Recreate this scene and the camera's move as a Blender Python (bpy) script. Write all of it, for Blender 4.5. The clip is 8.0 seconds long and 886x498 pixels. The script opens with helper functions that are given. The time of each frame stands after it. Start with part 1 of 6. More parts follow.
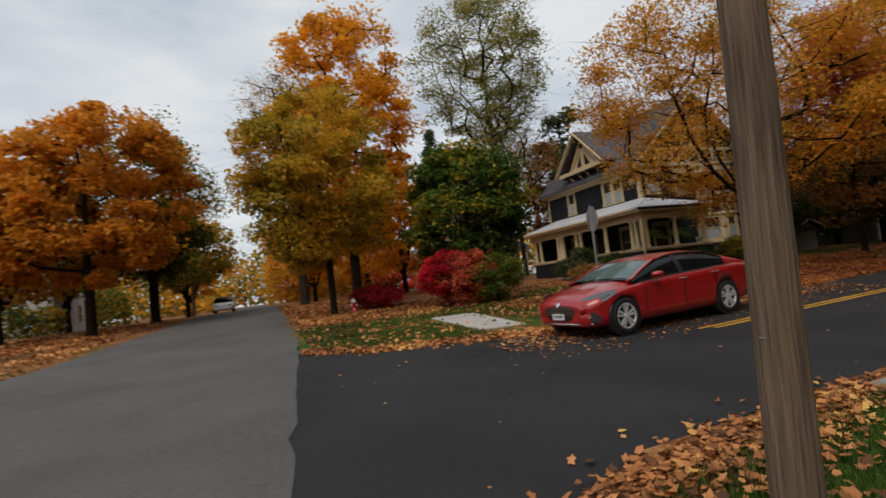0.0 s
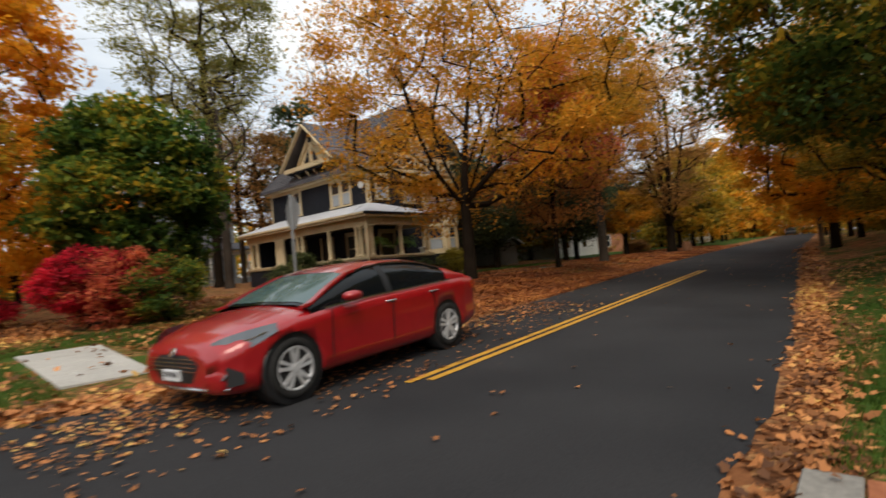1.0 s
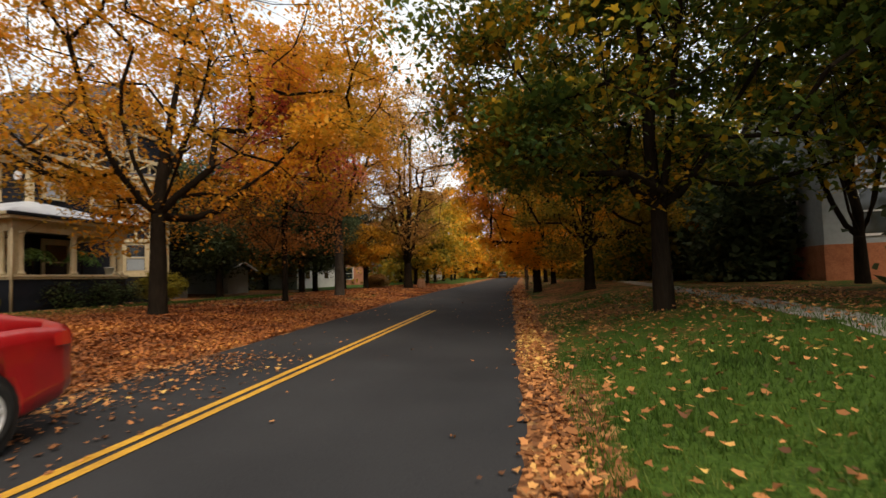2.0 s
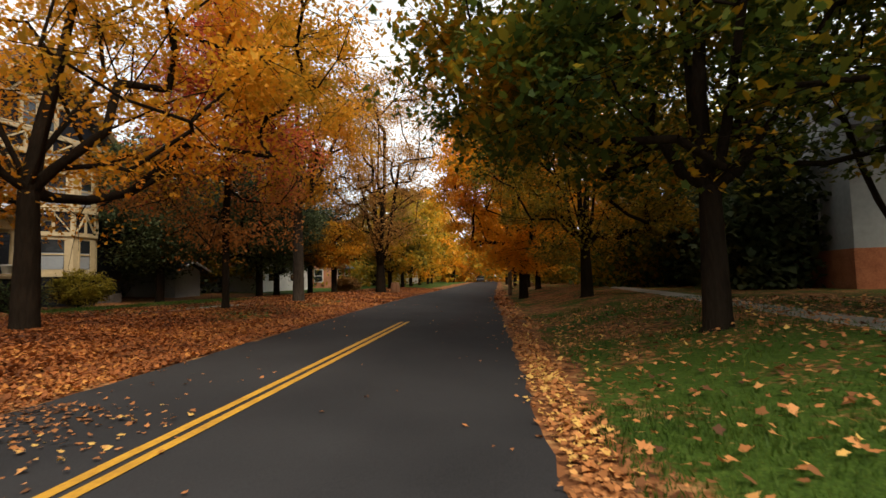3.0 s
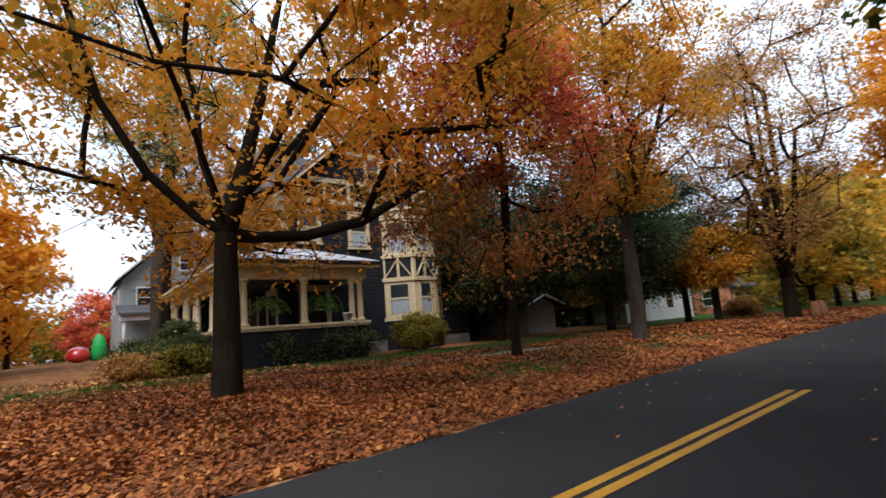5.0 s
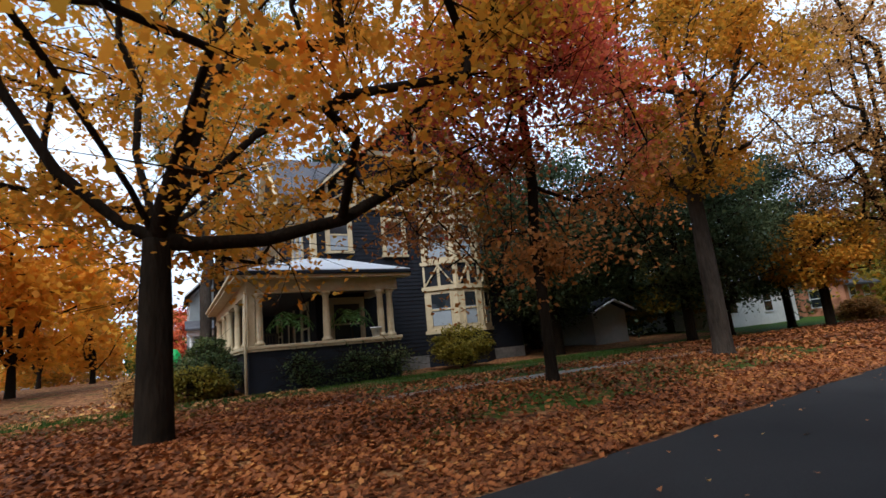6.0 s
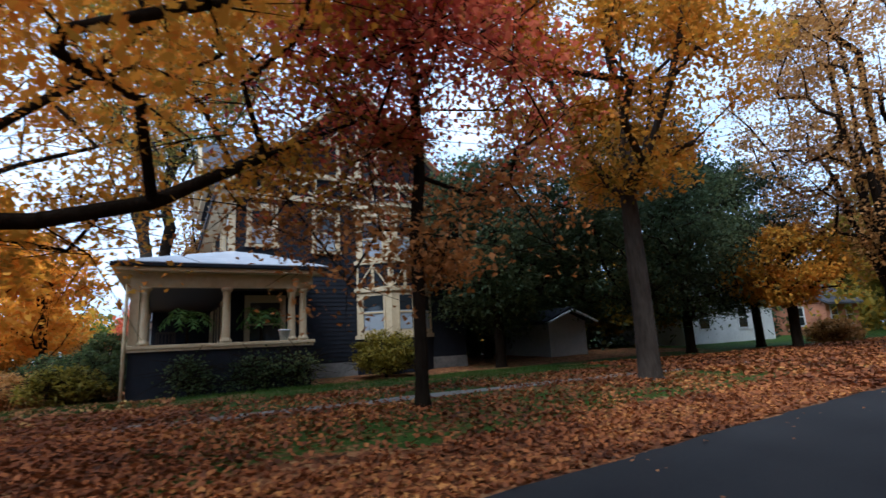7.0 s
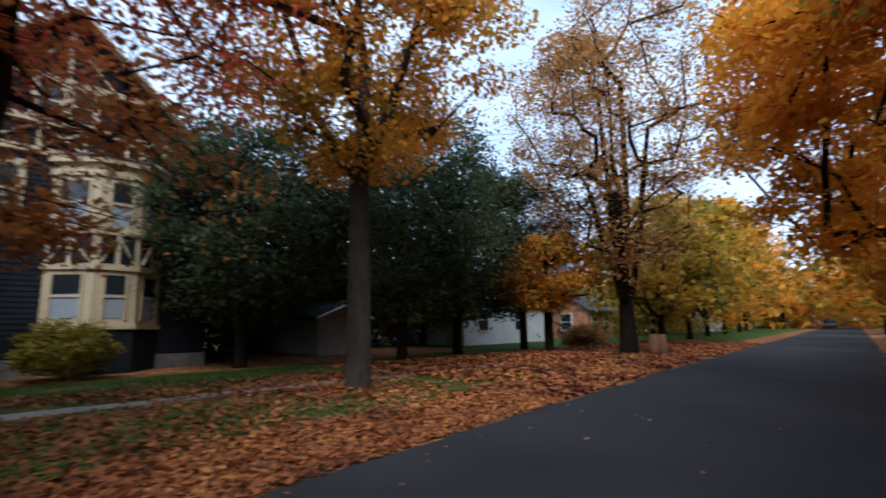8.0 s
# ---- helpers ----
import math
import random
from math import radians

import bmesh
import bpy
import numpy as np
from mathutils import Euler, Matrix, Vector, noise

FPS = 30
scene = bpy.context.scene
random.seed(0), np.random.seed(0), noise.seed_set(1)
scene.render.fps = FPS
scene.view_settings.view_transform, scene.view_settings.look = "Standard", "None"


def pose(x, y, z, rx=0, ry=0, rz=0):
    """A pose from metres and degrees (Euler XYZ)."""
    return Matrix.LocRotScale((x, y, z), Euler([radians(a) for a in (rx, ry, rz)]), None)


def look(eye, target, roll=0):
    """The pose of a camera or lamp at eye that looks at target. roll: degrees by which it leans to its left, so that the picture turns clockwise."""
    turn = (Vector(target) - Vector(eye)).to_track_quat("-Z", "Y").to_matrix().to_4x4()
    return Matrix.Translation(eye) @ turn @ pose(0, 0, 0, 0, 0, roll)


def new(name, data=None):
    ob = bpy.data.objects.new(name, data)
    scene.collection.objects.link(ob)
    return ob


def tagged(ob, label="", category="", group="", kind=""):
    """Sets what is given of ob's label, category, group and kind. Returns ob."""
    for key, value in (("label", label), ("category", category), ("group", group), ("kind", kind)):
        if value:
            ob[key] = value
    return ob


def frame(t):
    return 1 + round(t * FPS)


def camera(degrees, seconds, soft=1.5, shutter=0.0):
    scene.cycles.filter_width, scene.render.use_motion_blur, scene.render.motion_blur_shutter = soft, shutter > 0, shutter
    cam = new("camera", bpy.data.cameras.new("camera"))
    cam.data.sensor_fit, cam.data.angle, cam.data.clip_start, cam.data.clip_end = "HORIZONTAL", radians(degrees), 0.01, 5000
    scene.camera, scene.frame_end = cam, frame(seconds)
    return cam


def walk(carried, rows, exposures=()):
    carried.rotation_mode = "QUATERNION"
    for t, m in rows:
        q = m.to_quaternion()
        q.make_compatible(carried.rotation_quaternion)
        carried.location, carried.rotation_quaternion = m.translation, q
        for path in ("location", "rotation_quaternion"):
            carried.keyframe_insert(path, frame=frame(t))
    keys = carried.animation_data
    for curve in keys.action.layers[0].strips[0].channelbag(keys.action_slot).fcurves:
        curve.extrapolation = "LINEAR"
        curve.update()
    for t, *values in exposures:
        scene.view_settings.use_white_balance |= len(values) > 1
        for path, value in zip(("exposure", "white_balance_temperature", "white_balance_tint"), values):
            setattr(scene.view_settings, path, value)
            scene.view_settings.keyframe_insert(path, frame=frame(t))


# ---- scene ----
EXPOSURES = [(0.0, 0.15, 7000, 10), (0.6, 0.5, 6900, 10), (1.2, 0.75, 7400, 10), (1.7, 0.9, 7600, 10), (2.8, 1.0, 7900, 10), (3.5, 1.15, 6700, 10), (4.2, 1.2, 6100, 10), (5.2, 1.18, 6100, 9), (6.3, 1.1, 5500, 7), (7.2, 1.08, 5100, 7), (8.0, 0.92, 5400, 8)]
cam = camera(82.5, 8.0, shutter=0.25)
PATH = [
    (0, (1.000, -1.200, 1.560), (1.706, 0.666, 1.698), -6.33),
    (0.5, (2.020, 0.140, 1.580), (3.103, 1.820, 1.656), -6.78),
    (1, (4.198, 1.570, 1.575), (5.721, 2.865, 1.636), -4.98),
    (1.2, (4.670, 1.620, 1.594), (6.328, 2.737, 1.666), -4.29),
    (1.5, (5.356, 1.704, 1.640), (7.210, 2.450, 1.728), -3.11),
    (2.8, (9.611, 2.711, 1.650), (11.580, 3.037, 1.779), -1.69),
    (2.9, (9.912, 2.739, 1.657), (11.878, 3.082, 1.790), -1.34),
    (3, (10.198, 2.807, 1.666), (12.165, 3.142, 1.796), -1.45),
    (3.5, (11.367, 2.993, 1.645), (13.297, 3.493, 1.792), -1.38),
    (3.8, (12.445, 3.402, 1.691), (14.321, 4.077, 1.840), -1.68),
    (4, (13.212, 3.659, 1.699), (15.023, 4.488, 1.880), -2.50),
    (4.3, (14.356, 3.638, 1.788), (15.984, 4.779, 2.004), -3.21),
    (4.5, (14.979, 3.792, 1.745), (16.509, 5.056, 1.990), -3.31),
    (4.8, (15.870, 3.631, 1.768), (17.187, 5.110, 2.048), -4.21),
    (5, (16.464, 3.549, 1.743), (17.664, 5.118, 2.058), -4.46),
    (5.2, (17.099, 3.584, 1.739), (18.199, 5.220, 2.077), -5.02),
    (6.3, (19.637, 4.891, 1.888), (20.544, 6.633, 2.269), -4.26),
    (6.4, (19.916, 4.930, 1.869), (20.820, 6.672, 2.255), -3.57),
    (6.5, (20.202, 4.978, 1.886), (21.107, 6.721, 2.266), -4.03),
    (6.8, (21.183, 4.948, 1.899), (22.105, 6.681, 2.281), -3.38),
    (7, (21.788, 4.843, 1.926), (22.734, 6.565, 2.301), -2.94),
    (7.2, (22.486, 4.797, 1.908), (23.483, 6.487, 2.292), -3.16),
    (7.5, (23.423, 4.858, 1.846), (24.579, 6.447, 2.222), -2.73),
    (7.8, (24.395, 4.911, 1.888), (25.714, 6.372, 2.244), -2.01),
    (8, (25.076, 4.915, 1.966), (26.540, 6.237, 2.296), -1.24),
]
walk(cam, [(t, look(eye, target, roll)) for t, eye, target, roll in PATH], EXPOSURES)

# ---- light: an overcast autumn afternoon ----
world = bpy.data.worlds.new("overcast_sky")
scene.world = world
world.use_nodes = True
wn, wl = world.node_tree.nodes, world.node_tree.links
wn.clear()
w_out, w_bg = wn.new("ShaderNodeOutputWorld"), wn.new("ShaderNodeBackground")
w_sky = wn.new("ShaderNodeTexSky")
w_sky.sky_type, w_sky.sun_disc = "NISHITA", False
w_sky.sun_elevation, w_sky.sun_rotation = radians(32), radians(250)
w_co, w_map, w_noise = wn.new("ShaderNodeTexCoord"), wn.new("ShaderNodeMapping"), wn.new("ShaderNodeTexNoise")
w_map.inputs["Scale"].default_value = (1.6, 1.6, 3.6)
w_noise.inputs["Scale"].default_value, w_noise.inputs["Detail"].default_value = 2.2, 5.0
w_ramp, w_mix = wn.new("ShaderNodeValToRGB"), wn.new("ShaderNodeMix")
w_ramp.color_ramp.elements[0].position, w_ramp.color_ramp.elements[0].color = 0.32, (4.3, 5.1, 6.2, 1)
w_ramp.color_ramp.elements[1].position, w_ramp.color_ramp.elements[1].color = 0.68, (7.2, 7.7, 8.3, 1)
w_mix.data_type = "RGBA"
w_mix.inputs["Factor"].default_value = 0.88
wl.new(w_co.outputs["Generated"], w_map.inputs["Vector"])
wl.new(w_map.outputs["Vector"], w_noise.inputs["Vector"])
wl.new(w_noise.outputs["Fac"], w_ramp.inputs["Fac"])
wl.new(w_sky.outputs["Color"], w_mix.inputs[6])
wl.new(w_ramp.outputs["Color"], w_mix.inputs[7])
wl.new(w_mix.outputs[2], w_bg.inputs["Color"])
w_bg.inputs["Strength"].default_value = 0.1
wl.new(w_bg.outputs["Background"], w_out.inputs["Surface"])
sun = new("sun", bpy.data.lights.new("sun", "SUN"))
sun.data.energy, sun.data.angle, sun.data.color = 1.5, radians(38), (1.0, 0.94, 0.85)
sun.matrix_world = look((0, 0, 60), (0 + 34, 0 + 30, 0))


# ---- materials ----
def node_material(name, rough=0.8, metal=0.0):
    m = bpy.data.materials.new(name)
    m.use_nodes = True
    n, l = m.node_tree.nodes, m.node_tree.links
    b = n["Principled BSDF"]
    b.inputs["Roughness"].default_value, b.inputs["Metallic"].default_value = rough, metal
    return m, n, l, b


def ramp_node(n, stops):
    r = n.new("ShaderNodeValToRGB")
    e = r.color_ramp.elements
    while len(e) < len(stops):
        e.new(0.5)
    for el, (p, c) in zip(e, stops):
        el.position, el.color = p, (*c, 1)
    return r


def noise_node(n, l, scale, detail=4.0, coords="Object", stretch=(1, 1, 1)):
    co, mp, t = n.new("ShaderNodeTexCoord"), n.new("ShaderNodeMapping"), n.new("ShaderNodeTexNoise")
    mp.inputs["Scale"].default_value = stretch
    l.new(co.outputs[coords], mp.inputs["Vector"])
    l.new(mp.outputs["Vector"], t.inputs["Vector"])
    t.inputs["Scale"].default_value, t.inputs["Detail"].default_value = scale, detail
    return t


def mix_colours(n, l, fac, a, b, blend="MIX"):
    m = n.new("ShaderNodeMix")
    m.data_type, m.blend_type = "RGBA", blend
    for v, s in ((fac, m.inputs["Factor"]), (a, m.inputs[6]), (b, m.inputs[7])):
        if isinstance(v, (int, float)):
            s.default_value = v
        elif isinstance(v, tuple):
            s.default_value = (*v, 1)
        else:
            l.new(v, s)
    return m.outputs[2]


def surface(name, dark, light, rough=0.8, grain=20.0, blotch=1.2, bump=0.2, metal=0.0, stretch=(1, 1, 1), bump_scale=None, dist=0.02):
    """A surface that varies at two scales, with fine relief."""
    m, n, l, b = node_material(name, rough, metal)
    if rough > 0.8 and not metal:
        b.inputs["Specular IOR Level"].default_value = 0.22 if rough < 0.93 else 0.04
    g, s = noise_node(n, l, grain, 5.0, stretch=stretch), noise_node(n, l, blotch, 3.0)
    r = ramp_node(n, [(0.3, dark), (0.72, light)])
    add = n.new("ShaderNodeMath")
    add.operation = "MULTIPLY_ADD"
    add.inputs[1].default_value = 0.5
    half = n.new("ShaderNodeMath")
    half.operation = "MULTIPLY"
    half.inputs[1].default_value = 0.5
    l.new(s.outputs["Fac"], half.inputs[0])
    l.new(g.outputs["Fac"], add.inputs[0])
    l.new(half.outputs[0], add.inputs[2])
    l.new(add.outputs[0], r.inputs["Fac"])
    l.new(r.outputs["Color"], b.inputs["Base Color"])
    if bump:
        bp = n.new("ShaderNodeBump")
        bp.inputs["Strength"].default_value, bp.inputs["Distance"].default_value = bump, dist
        src = g if bump_scale is None else noise_node(n, l, bump_scale, 6.0, stretch=stretch)
        l.new(src.outputs["Fac"], bp.inputs["Height"])
        l.new(bp.outputs["Normal"], b.inputs["Normal"])
    return m


def leaf_material(name, stops, patch=0.35, through_light=0.5, vary=0.55):
    """Leaves: a hue for each leaf, drifting in patches through the crown, and light that comes through."""
    m, n, l, b = node_material(name, 0.65)
    b.inputs["Specular IOR Level"].default_value = 0.25
    geo = n.new("ShaderNodeNewGeometry")
    drift = noise_node(n, l, patch, 2.0)
    f = n.new("ShaderNodeMath")
    f.operation = "MULTIPLY_ADD"
    f.inputs[1].default_value = vary
    d2 = n.new("ShaderNodeMath")
    d2.operation = "MULTIPLY_ADD"
    d2.inputs[1].default_value, d2.inputs[2].default_value = 1.5, -0.52 - 0.5 * (vary - 0.55)
    l.new(drift.outputs["Fac"], d2.inputs[0])
    l.new(geo.outputs["Random Per Island"], f.inputs[0])
    l.new(d2.outputs[0], f.inputs[2])
    r = ramp_node(n, stops)
    l.new(f.outputs[0], r.inputs["Fac"])
    l.new(r.outputs["Color"], b.inputs["Base Color"])
    tr, mx = n.new("ShaderNodeBsdfTranslucent"), n.new("ShaderNodeMixShader")
    l.new(r.outputs["Color"], tr.inputs["Color"])
    mx.inputs[0].default_value = through_light
    l.new(b.outputs[0], mx.inputs[1])
    l.new(tr.outputs[0], mx.inputs[2])
    l.new(mx.outputs[0], n["Material Output"].inputs["Surface"])
    return m


def plain(name, colour, rough=0.6, metal=0.0, coat=0.0):
    m, n, l, b = node_material(name, rough, metal)
    t = noise_node(n, l, 9.0, 4.0)
    c = mix_colours(n, l, t.outputs["Fac"], tuple(v * 0.82 for v in colour), tuple(min(1, v * 1.12) for v in colour))
    l.new(c, b.inputs["Base Color"])
    b.inputs["Coat Weight"].default_value = coat
    b.inputs["Coat Roughness"].default_value = 0.05
    return m


def glass_dark(name, tint=(0.02, 0.025, 0.03)):
    m, n, l, b = node_material(name, 0.06)
    b.inputs["Base Color"].default_value = (*tint, 1)
    b.inputs["Specular IOR Level"].default_value = 0.6
    t = noise_node(n, l, 0.9, 2.0)
    bp = n.new("ShaderNodeBump")
    bp.inputs["Strength"].default_value, bp.inputs["Distance"].default_value = 0.05, 0.02
    l.new(t.outputs["Fac"], bp.inputs["Height"])
    l.new(bp.outputs["Normal"], b.inputs["Normal"])
    return m


def ground_material():
    """Grass that shows through a cover of fallen leaves; the cover is a property of the sheet."""
    m, n, l, b = node_material("grass_and_fallen_leaves", 0.95)
    b.inputs["Specular IOR Level"].default_value = 0.1
    at = n.new("ShaderNodeAttribute")
    at.attribute_name = "leaf_cover"
    fine, blotch, leafn = noise_node(n, l, 30, 6), noise_node(n, l, 0.8, 4), noise_node(n, l, 11, 3)
    grass = ramp_node(n, [(0.25, (0.018, 0.034, 0.006)), (0.55, (0.042, 0.082, 0.012)), (0.8, (0.085, 0.115, 0.022))])
    l.new(fine.outputs["Fac"], grass.inputs["Fac"])
    vor = n.new("ShaderNodeTexVoronoi")
    vor.inputs["Scale"].default_value = 9.0
    co = n.new("ShaderNodeTexCoord")
    l.new(co.outputs["Object"], vor.inputs["Vector"])
    sep = n.new("ShaderNodeSeparateColor")
    l.new(vor.outputs["Color"], sep.inputs["Color"])
    litter = ramp_node(n, [(0.0, (0.06, 0.025, 0.012)), (0.35, (0.16, 0.062, 0.026)), (0.7, (0.27, 0.11, 0.045)), (1.0, (0.36, 0.19, 0.08))])
    l.new(sep.outputs[0], litter.inputs["Fac"])
    a = n.new("ShaderNodeMath")
    a.operation = "MULTIPLY_ADD"
    a.inputs[1].default_value, a.inputs[2].default_value = 1.1, -0.55
    l.new(blotch.outputs["Fac"], a.inputs[0])
    a2 = n.new("ShaderNodeMath")
    a2.operation = "MULTIPLY_ADD"
    a2.inputs[1].default_value = 0.9
    l.new(leafn.outputs["Fac"], a2.inputs[0])
    l.new(a.outputs[0], a2.inputs[2])
    s = n.new("ShaderNodeMath")
    l.new(at.outputs["Fac"], s.inputs[0])
    l.new(a2.outputs[0], s.inputs[1])
    st = ramp_node(n, [(0.80, (0, 0, 0)), (1.05, (1, 1, 1))])
    l.new(s.outputs[0], st.inputs["Fac"])
    c = mix_colours(n, l, st.outputs["Color"], grass.outputs["Color"], litter.outputs["Color"])
    l.new(c, b.inputs["Base Color"])
    bp = n.new("ShaderNodeBump")
    bp.inputs["Strength"].default_value, bp.inputs["Distance"].default_value = 0.7, 0.05
    l.new(leafn.outputs["Fac"], bp.inputs["Height"])
    l.new(bp.outputs["Normal"], b.inputs["Normal"])
    return m


M_GROUND = ground_material()
M_ASPHALT = surface("dark_new_asphalt", (0.019, 0.019, 0.021), (0.043, 0.0425, 0.0445), 0.84, 60, 0.5, 0.25, dist=0.008, bump_scale=120)
M_ASPHALT.node_tree.nodes["Principled BSDF"].inputs["Specular IOR Level"].default_value = 0.1
M_OLD_ASPHALT = surface("worn_grey_asphalt", (0.06, 0.059, 0.06), (0.125, 0.12, 0.118), 0.9, 25, 0.45, 0.3, dist=0.01, bump_scale=90)
M_CONCRETE = surface("pale_concrete", (0.30, 0.285, 0.26), (0.47, 0.45, 0.42), 0.9, 18, 1.1, 0.25)
M_PALE_BRICK = surface("sunlit_orange_brick", (0.42, 0.17, 0.095), (0.62, 0.28, 0.165), 0.9, 10, 1.5, 0.2)
M_PALE_GREY = surface("pale_grey_paint", (0.36, 0.385, 0.40), (0.50, 0.52, 0.53), 0.7, 5, 1.0, 0.05)
M_KERB = surface("worn_kerb_stone", (0.17, 0.16, 0.145), (0.32, 0.30, 0.27), 0.9, 18, 1.5, 0.3)
M_BRICK = surface("orange_brick", (0.22, 0.075, 0.035), (0.40, 0.15, 0.075), 0.9, 14, 3.0, 0.3)
M_YELLOW = surface("road_paint_yellow", (0.36, 0.17, 0.015), (0.68, 0.36, 0.03), 0.75, 22, 2.5, 0.2)
M_BARK = surface("brown_bark", (0.009, 0.0064, 0.0045), (0.03, 0.021, 0.014), 0.95, 7, 1.5, 0.9, stretch=(3, 3, 0.6), dist=0.04)
M_BARK_GREY = surface("grey_bark", (0.026, 0.020, 0.016), (0.08, 0.063, 0.05), 0.95, 6, 1.5, 0.9, stretch=(3, 3, 0.6), dist=0.04)
M_POLE = surface("weathered_grey_pole_wood", (0.055, 0.034, 0.022), (0.24, 0.17, 0.115), 0.9, 11, 0.7, 1.0, stretch=(5, 5, 0.22), dist=0.03)
M_SIDING = surface("charcoal_clapboard", (0.007, 0.008, 0.012), (0.016, 0.018, 0.025), 0.75, 3, 0.8, 0.1)
M_SIDING.node_tree.nodes["Principled BSDF"].inputs["Specular IOR Level"].default_value = 0.2
M_CREAM = surface("cream_paint", (0.44, 0.34, 0.20), (0.60, 0.49, 0.31), 0.6, 8, 1.0, 0.1)
M_ROOF = surface("slate_shingles", (0.045, 0.045, 0.055), (0.12, 0.115, 0.125), 0.85, 14, 1.0, 0.5, stretch=(1, 1, 4))
M_METAL_ROOF = surface("pale_metal_porch_roof", (0.40, 0.42, 0.47), (0.62, 0.64, 0.68), 0.4, 3, 1.0, 0.05)
M_GLASS = glass_dark("window_glass")
M_CURTAIN = plain("pale_curtain", (0.30, 0.33, 0.36), 0.9)
M_STONE = surface("grey_foundation_stone", (0.12, 0.115, 0.105), (0.28, 0.265, 0.245), 0.9, 7, 2.0, 0.5)
M_WHITE = surface("white_paint", (0.55, 0.55, 0.55), (0.78, 0.78, 0.77), 0.6, 6, 1.0, 0.05)
M_GREY_PAINT = surface("grey_green_paint", (0.20, 0.22, 0.225), (0.30, 0.32, 0.325), 0.7, 5, 1.0, 0.05)
# door and chair wood; on the porch ceiling this dark stands in for shade
M_DARK_INSIDE = plain("dark_brown_wood_and_porch_shade", (0.03, 0.018, 0.012), 0.6)
M_GALV = surface("galvanised_metal", (0.22, 0.23, 0.235), (0.36, 0.37, 0.375), 0.5, 8, 1.0, 0.05, metal=0.6)
M_CAR = plain("red_car_paint", (0.34, 0.006, 0.009), 0.35, 0.1, 1.0)
M_TYRE = surface("black_rubber", (0.010, 0.010, 0.010), (0.024, 0.023, 0.022), 0.85, 20, 3, 0.2)
M_CHROME = plain("bright_alloy", (0.62, 0.62, 0.63), 0.22, 1.0)
M_ALLOY = plain("silver_wheel_lacquer", (0.58, 0.58, 0.59), 0.38, 0.35)
M_BLACK = plain("black_plastic", (0.012, 0.012, 0.013), 0.45)
M_PLATE = plain("white_plate", (0.62, 0.64, 0.66), 0.5)
M_CAR_GLASS = glass_dark("tinted_car_glass", (0.005, 0.006, 0.007))
M_CAR_GLASS.node_tree.nodes["Principled BSDF"].inputs["Specular IOR Level"].default_value = 0.25
M_SCREEN = glass_dark("windscreen_glass", (0.06, 0.10, 0.10))
M_LAMP = plain("clear_headlamp", (0.13, 0.14, 0.155), 0.12, 0.4, 1.0)
M_TAIL = plain("red_tail_lens", (0.55, 0.02, 0.02), 0.2, 0.0, 1.0)
M_TERRACOTTA = plain("terracotta_pot", (0.34, 0.14, 0.08), 0.8)

ORANGE = leaf_material("orange_maple_leaves", [(0.0, (0.22, 0.17, 0.025)), (0.3, (0.52, 0.285, 0.032)), (0.6, (0.73, 0.345, 0.036)), (1.0, (0.76, 0.275, 0.03))])
DEEP_ORANGE = leaf_material("deep_orange_maple_leaves", [(0.0, (0.24, 0.115, 0.018)), (0.35, (0.52, 0.22, 0.024)), (0.7, (0.76, 0.29, 0.03)), (1.0, (0.80, 0.34, 0.035))], 0.5)
BRIGHT = leaf_material("bright_orange_leaves", [(0.0, (0.45, 0.22, 0.02)), (0.4, (0.80, 0.38, 0.03)), (1.0, (0.85, 0.36, 0.03))])
YELLOW = leaf_material("yellow_green_leaves", [(0.0, (0.12, 0.13, 0.02)), (0.35, (0.36, 0.26, 0.03)), (0.7, (0.66, 0.38, 0.035)), (1.0, (0.70, 0.32, 0.03))])
OLIVE = leaf_material("olive_leaves", [(0.0, (0.08, 0.09, 0.018)), (0.35, (0.22, 0.18, 0.025)), (0.7, (0.45, 0.28, 0.03)), (1.0, (0.62, 0.30, 0.03))])
DARK_GREEN = leaf_material("dark_green_leaves", [(0.0, (0.032, 0.06, 0.015)), (0.4, (0.085, 0.13, 0.025)), (0.6, (0.19, 0.19, 0.025)), (0.78, (0.54, 0.32, 0.028)), (1.0, (0.66, 0.30, 0.025))])
EVERGREEN = leaf_material("evergreen_sprays", [(0.0, (0.024, 0.040, 0.02)), (0.5, (0.066, 0.092, 0.042)), (1.0, (0.15, 0.165, 0.07))])
MAGNOLIA = leaf_material("glossy_green_leaves", [(0.0, (0.022, 0.055, 0.014)), (0.4, (0.06, 0.125, 0.022)), (0.66, (0.20, 0.235, 0.03)), (0.9, (0.60, 0.36, 0.03)), (1.0, (0.66, 0.32, 0.03))])
RED = leaf_material("red_maple_leaves", [(0.0, (0.30, 0.055, 0.04)), (0.35, (0.58, 0.11, 0.065)), (0.7, (0.72, 0.19, 0.08)), (1.0, (0.74, 0.30, 0.08))])
RUST = leaf_material("rust_brown_leaves", [(0.0, (0.17, 0.09, 0.03)), (0.5, (0.42, 0.17, 0.045)), (1.0, (0.58, 0.24, 0.055))])
CRIMSON = leaf_material("crimson_bush_leaves", [(0.0, (0.14, 0.02, 0.02)), (0.35, (0.45, 0.016, 0.035)), (0.75, (0.80, 0.022, 0.05)), (1.0, (0.82, 0.06, 0.06))])
RUSSET = leaf_material("russet_leaves", [(0.0, (0.24, 0.13, 0.05)), (0.5, (0.50, 0.26, 0.08)), (1.0, (0.64, 0.34, 0.09))])
